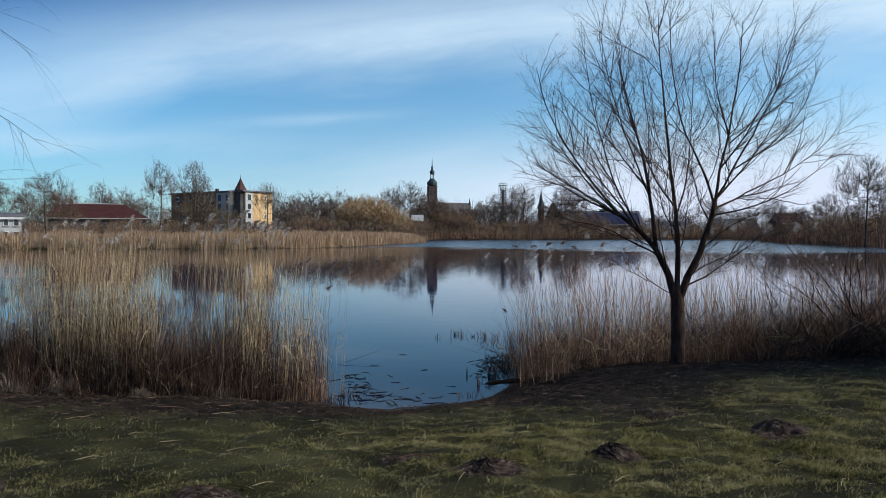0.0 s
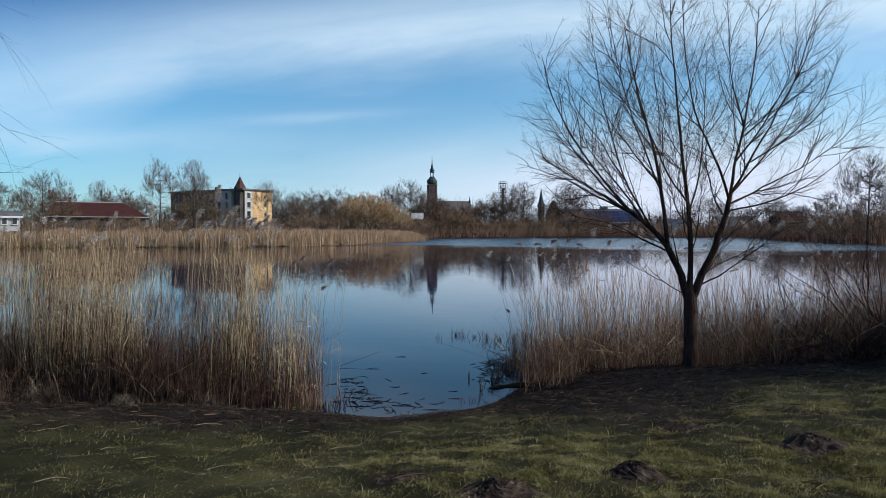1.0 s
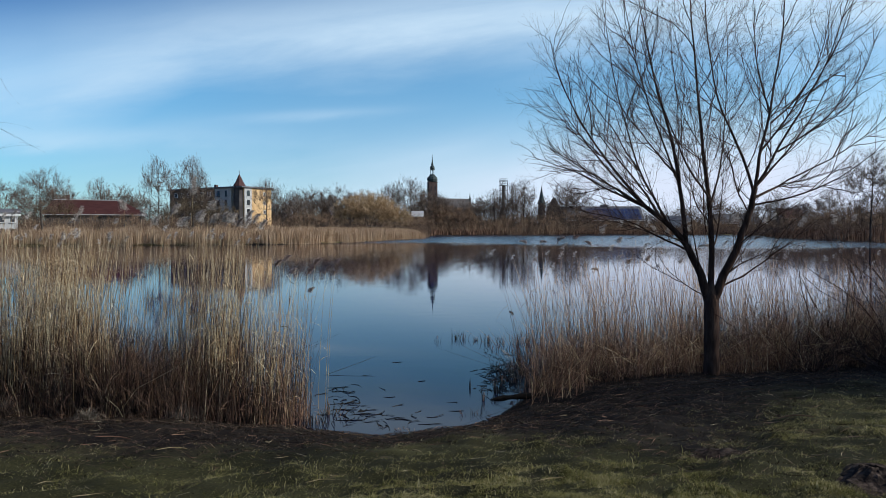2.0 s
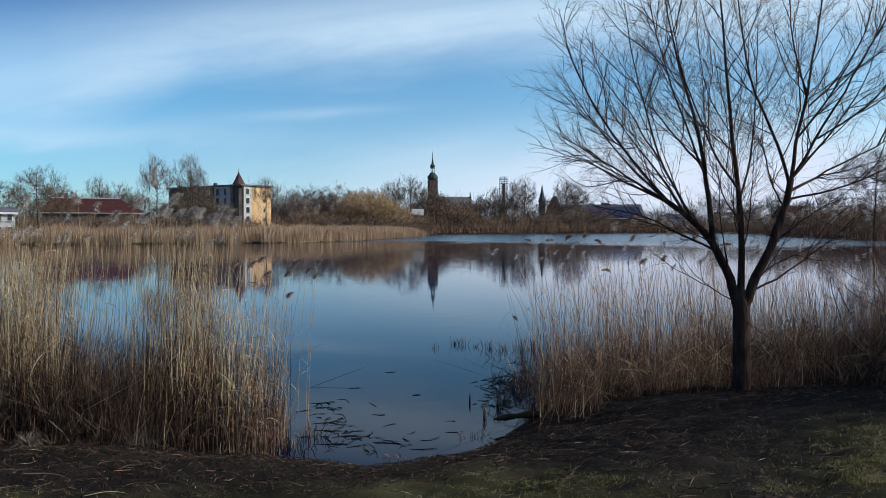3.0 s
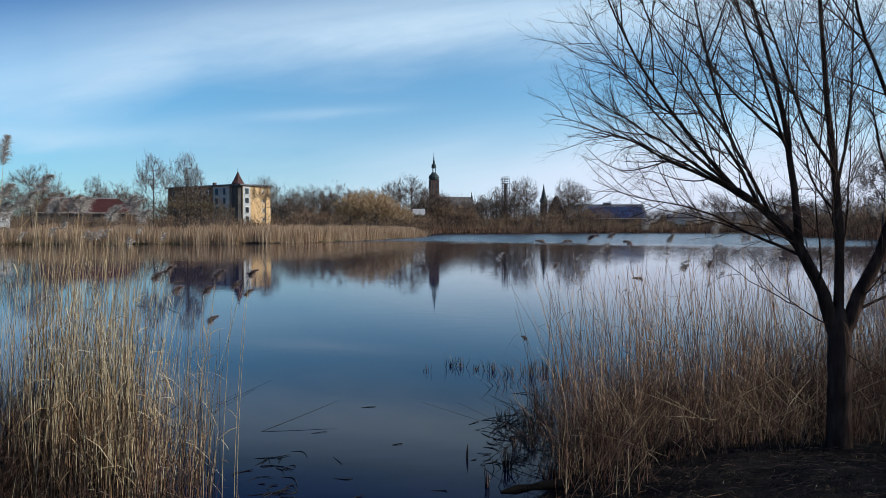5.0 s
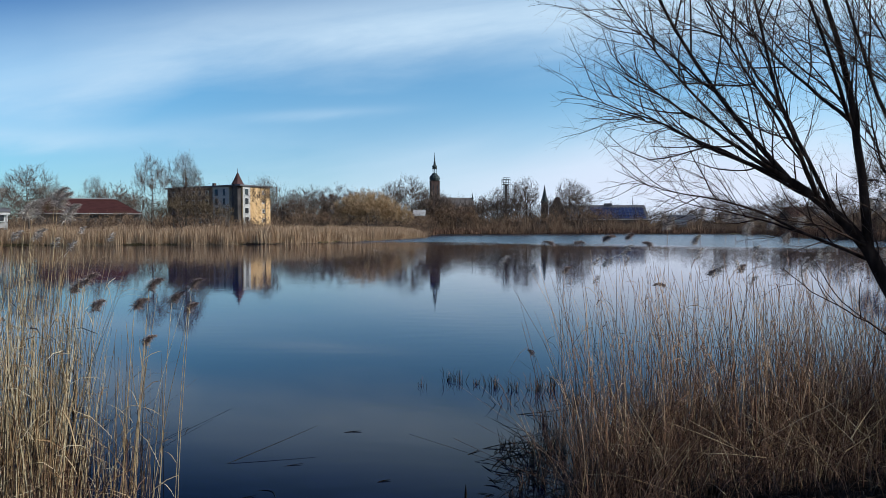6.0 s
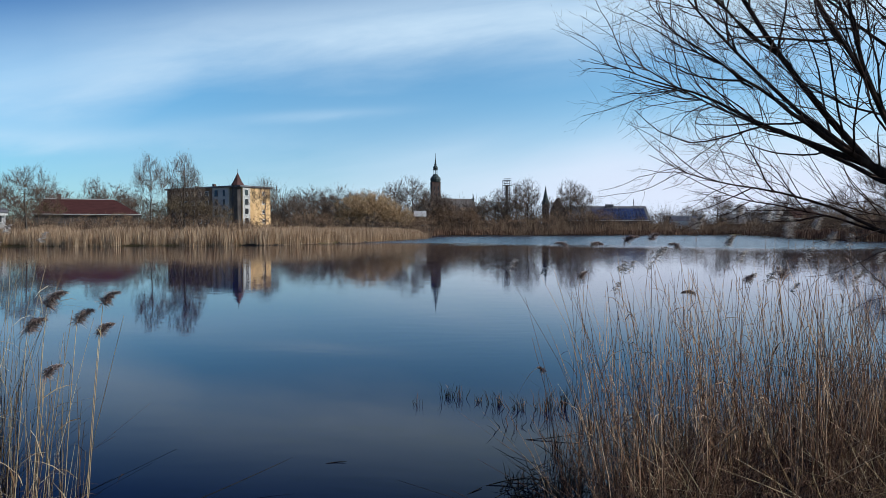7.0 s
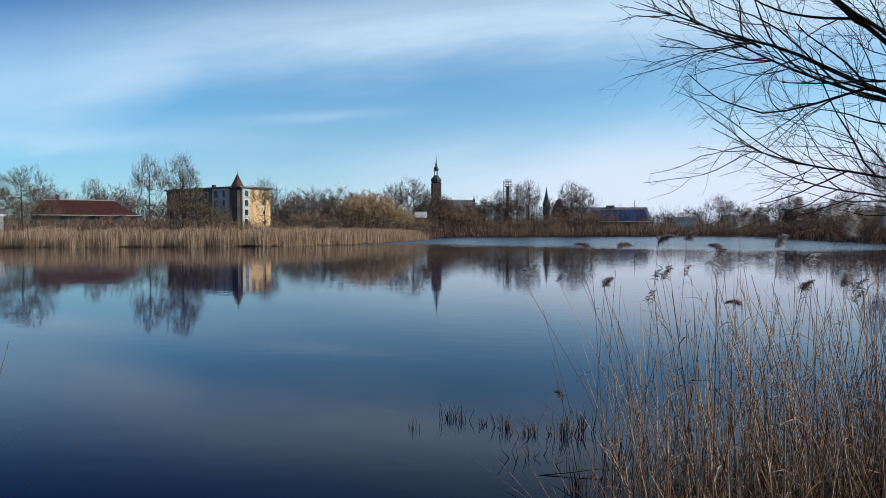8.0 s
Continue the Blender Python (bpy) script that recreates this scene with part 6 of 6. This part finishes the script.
# ---------------------------------------------------------------- molehills, straw and sticks on the lawn
def molehill(x, y, radius, tall, seed):
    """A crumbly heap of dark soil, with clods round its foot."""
    r = np.random.default_rng(seed)
    z = float(height(np.array([x]), np.array([y]))[0])
    ob = thing("molehill", "low crumbly molehill of dark soil in the grass", "molehill", "molehills", pose(x, y, z))
    rings, sides = 12, 30
    a = np.arange(sides) * 2 * math.pi / sides
    wob = 1 + 0.16 * np.sin(2 * a + r.uniform(0, 6)) + 0.10 * np.sin(3 * a + r.uniform(0, 6)) + 0.05 * np.sin(7 * a + r.uniform(0, 6))
    v = []
    for k in range(rings + 1):
        q = k / rings
        for j in range(sides):
            d = radius * 1.25 * q * wob[j]
            px, py = d * math.cos(a[j]) * 1.25, d * math.sin(a[j])
            g = float(height(np.array([x + px]), np.array([y + py]))[0]) - z
            h = tall * (0.5 + 0.5 * math.cos(math.pi * q)) ** 0.8 + 0.12 * r.normal() * min(tall, 0.05) * (1 - q * 0.6) - 0.012 * (q > 0.95)
            v.append((px, py, g + h))
    idx = np.arange((rings + 1) * sides).reshape(rings + 1, sides)
    nx = np.roll(idx, -1, axis=1)
    f = np.stack([idx[:-1], nx[:-1], nx[1:], idx[1:]], axis=-1).reshape(-1, 4)
    part("mound", quad_mesh("mound", np.array(v), f, M_SOIL, False), M_SOIL, ob)
    me = None
    for _ in range(26):
        d, t = radius * r.uniform(0.3, 1.5), r.uniform(0, 6.3)
        px, py = d * math.cos(t) * 1.2, d * math.sin(t)
        g = float(height(np.array([x + px]), np.array([y + py]))[0]) - z + tall * max(0.0, 0.5 + 0.5 * math.cos(math.pi * min(1, d / radius / 1.25))) ** 0.8
        if me is None:
            bm = bmesh.new()
            bmesh.ops.create_icosphere(bm, subdivisions=1, radius=0.5)
            for w in bm.verts:
                w.co *= r.uniform(0.7, 1.2)
            clod = part("clod", bm, M_SOIL, ob)
            me = clod.data
        else:
            clod = new("clod", me)
            clod.parent = ob
        k = r.uniform(0.006, 0.02)
        clod.matrix_basis = pose(px, py, g + k * 0.2, r.uniform(0, 360), r.uniform(0, 360), 0) @ Matrix.Diagonal((k, k, k * 0.8, 1))


for k, (x, y, radius, tall) in enumerate(MOLES):
    molehill(x, y, radius, tall, 200 + k)


def lawn_share(x, y):
    """How thickly grass grows: thin on the littered bank and on bare soil."""
    d = shore_distance(x, y)
    edge = bank_width(x) - 0.3
    ramp = 2.0 + 1.3 * np.clip((0.8 - x) / 1.5, 0, 1) + 0.5 * np.clip((x - 1.0) / 1.5, 0, 1)                     # it thins out slowly towards the open bank
    share = np.clip((d - edge + 0.4 * waves(x, y, 1.0, 41)) / ramp, 0.02, 1) * np.clip(0.58 + 1.0 * waves(x, 1.8 * y, 0.9, 42), 0.10, 1)
    share = share * np.clip(0.66 + 0.30 * (x - 0.2) + 0.08 * (3 - y), 0.42, 2.2)                     # thicker turf towards +x and the near side
    for mx, my, mr, _ in MOLES:
        share = share * np.clip((np.hypot((x - mx) / 1.25, y - my) - mr * 0.8) / (mr * 0.6), 0.02, 1)
    return share * (d > 0.02)


def blades(xy, low, high, width, flat, mat, name, label, category, wind=0.25, spread=0.35, bends=((0.0, 0.0), (0.55, 0.75), (1.0, 1.25))):
    n = len(xy)
    z = height(xy[:, 0], xy[:, 1])
    a = rng.uniform(0, 2 * math.pi, n)
    size = rng.uniform(low, high, n) * (0.8 + 0.55 * waves(xy[:, 0], xy[:, 1], 0.26, 48))
    tilt = np.clip(np.abs(rng.normal(flat, spread, n)), 0, 1.5)
    out = np.stack([np.cos(a) + wind, np.sin(a)], axis=1)
    p = np.zeros((n, len(bends), 3))
    for j, (q, bend) in enumerate(bends):
        t = np.clip(tilt * bend, 0, 1.6)
        p[:, j, :2] = xy + out * (size * q * np.sin(t))[:, None]
        p[:, j, 2] = z - 0.004 + size * q * np.cos(t) + 0.003
    w = np.interp([b[0] for b in bends], [0, 0.55, 1], [0.9, 1.0, 0.2])[None] * width * rng.uniform(0.6, 1.4, (n, 1))
    side = np.stack([-np.sin(a), np.cos(a), np.zeros(n)], axis=1)
    me = quad_mesh(name, *ribbons(p, w, side), mat)
    return tagged(new(name, me), label, category, kind="stuff")


def worn_turf(x, y):
    """The lawn, thickest in its middle and thinning out all round."""
    return lawn_share(x, y) * np.maximum(np.exp(-((x - 1.3) / 4.2) ** 2 - ((y - 2.7) / 2.2) ** 2), 0.06) * np.clip(0.57 + 1.1 * waves(x, 1.3 * y, 0.31, 47) + 0.9 * waves(1.2 * x + 0.4 * y, y - 0.3 * x, 0.62, 53), 0.05, 1) * np.clip((y + 2.4) / 3.0, 0, 1)


tufts = scatter(29500, -8.0, 9.0, -2.4, 7.6, worn_turf)                 # grass grows in little tufts with gaps of soil
xy = np.repeat(tufts, rng.integers(6, 20, len(tufts)), axis=0)
xy = xy + rng.normal(0, 0.032, xy.shape)
xy = np.concatenate([xy, scatter(318000, -8.0, 9.0, -2.4, 7.6, worn_turf), scatter(24000, -11, 12, -7, 7.0, lawn_share)])
blades(xy, 0.012, 0.040, 0.0014, 1.05, M_GRASS, "grass", "short worn winter grass, green with straw tips", "grass", bends=((0.0, 0.0), (1.0, 1.15)))
xy = scatter(18000, -10.0, 11.0, -6.0, 7.4, lambda x, y: worn_turf(x, y) * (waves(x, y, 0.28, 44) > 0.25))
blades(xy, 0.035, 0.08, 0.0019, 1.05, M_GRASS, "grass", "longer grass tussocks lying over", "grass")


def litter_share(x, y):
    d = shore_distance(x, y)
    wide = bank_width(x) + 0.3
    return (d > -0.02) * np.clip(1.3 - d / wide, 0.02, 1)


def strewn(n, low, high, width, share, mat, name, label, category):
    """Bits of straw that lie flat on the ground."""
    xy = scatter(n, -8, 9.5, 0.9, 10.4, share)
    a = rng.uniform(0, 2 * math.pi, n)
    half = rng.uniform(low, high, n) / 2
    c, s = np.cos(a) * half, np.sin(a) * half * 0.8
    p = np.zeros((n, 3, 3))
    for j, q in enumerate((-1.0, 0.1, 1.0)):
        x, y = xy[:, 0] + c * q, xy[:, 1] + s * q
        p[:, j] = np.stack([x, y, height(x, y) + 0.006 + rng.uniform(0, 0.022, n)], axis=1)
    p[:, 1, :2] += rng.normal(0, 0.12, (n, 2)) * half[:, None]
    w = np.array([0.5, 1.0, 0.3])[None] * width * rng.uniform(0.6, 1.4, (n, 1))
    me = quad_mesh(name, *ribbons(p, w, np.stack([-np.sin(a), np.cos(a), rng.normal(0, 0.5, n)], axis=1)), mat)
    return tagged(new(name, me), label, category, kind="stuff")


strewn(13000, 0.03, 0.22, 0.0017, litter_share, M_REED_OLD, "reed_litter", "matted dark reed litter on the bank", "litter")
strewn(4200, 0.03, 0.20, 0.0016, litter_share, M_REED_BROWN, "reed_litter", "loose brown reed litter on the bank", "litter")
strewn(220, 0.03, 0.16, 0.0018, litter_share, M_STRAW, "reed_litter", "pale broken straws on the bank", "litter")
strewn(2600, 0.02, 0.12, 0.0012, lambda x, y: 0.5 * (shore_distance(x, y) > 0.4), M_STRAW, "straw", "scattered pale straw lying on the lawn", "straw")
strewn(42000, 0.008, 0.045, 0.0030, litter_share, M_CRUMBS, "leaf_litter", "crumbled brown leaf and reed litter on the bank", "litter")

# dry tussocks along the foot of the reeds
def tussock(x, y, tall, n, seed, mat):
    r = np.random.default_rng(seed)
    z = max(float(height(np.array([x]), np.array([y]))[0]), 0)
    ob = thing("tussock", "drooping tussock of dry pale grass at the reeds' foot", "grass", "dry tussocks", pose(x, y, z))
    n = n * 3
    a = r.uniform(0, 6.3, n)
    size = tall * r.uniform(0.4, 1.2, n)
    reach = r.uniform(0.5, 1.35, n)
    p = np.zeros((n, 5, 3))
    for j, q in enumerate((0, 0.3, 0.55, 0.8, 1.0)):
        p[:, j] = np.stack([np.cos(a) * size * reach * q, np.sin(a) * size * reach * q, size * (1.5 * q - 1.25 * q * q * reach)], axis=1)
    p[:, :, 2] = np.maximum(p[:, :, 2], -0.02)
    w = np.array([0.7, 1, 0.9, 0.6, 0.1])[None] * 0.0015 * r.uniform(0.6, 1.3, (n, 1))
    tagged(part("tuft", quad_mesh("tuft", *ribbons(p, w, np.stack([-np.sin(a), np.cos(a), 0 * a], axis=1)), mat), mat, ob), kind="stuff")


for k, (x, y, t) in enumerate([(-3.1, 6.1, 0.34), (-2.55, 6.05, 0.30), (-3.9, 6.25, 0.40), (-4.7, 6.3, 0.45), (-4.4, 5.95, 0.30), (-5.3, 6.2, 0.4), (-1.9, 6.0, 0.22), (-3.5, 5.9, 0.22), (2.3, 7.6, 0.3), (4.4, 8.1, 0.3), (5.2, 8.3, 0.35)]):
    tussock(x, y, t * 0.8, 150, 300 + k, M_HAY if k % 2 else M_REED_OLD)

# sticks and bits of wood on the lawn
for x, y, size, turn, pale in [(0.02, 2.38, 0.34, -0.1, 0), (-2.32, 3.12, 0.09, 0.5, 1), (-1.88, 4.05, 0.26, 0.6, 1), (-1.95, 2.95, 0.18, 0.4, 1), (2.35, 3.6, 0.05, 0.2, 1), (2.9, 3.4, 0.12, 0.9, 1), (-0.9, 1.75, 0.16, 0.7, 1),
                               (0.32, 1.9, 0.14, 1.2, 1), (1.35, 1.85, 0.2, 0.6, 1), (2.55, 1.55, 0.22, 0.9, 1), (2.4, 2.0, 0.1, 0.3, 1), (3.2, 4.6, 0.3, -0.5, 0), (-2.6, 4.6, 0.3, 0.1, 0), (-3.1, 3.7, 0.24, 0.2, 1), (-0.6, 3.3, 0.2, 0.15, 1),
                               (0.9, 3.2, 0.18, 0.3, 1), (-1.3, 2.6, 0.22, 0.1, 1), (1.9, 2.2, 0.16, -0.3, 1), (-2.2, 2.2, 0.2, 0.5, 1)]:
    c, s = math.cos(turn) * size / 2, math.sin(turn) * size / 2
    zs = [float(height(np.array([x + k * c]), np.array([y + k * s]))[0]) for k in (-1, 0, 1)]
    stalk([(x - c, y - s, zs[0] + 0.014), (x + 0.05 * size, y + 0.16 * size, zs[1] + 0.022), (x + c, y + s, zs[2] + 0.02)], 0.006 if not pale else 0.0024, "stick",
          "pale bit of dry reed lying on the grass" if pale else "grey-brown fallen stick lying on the grass", "stick", M_STRAW if pale else M_REED_BROWN, "fallen sticks")
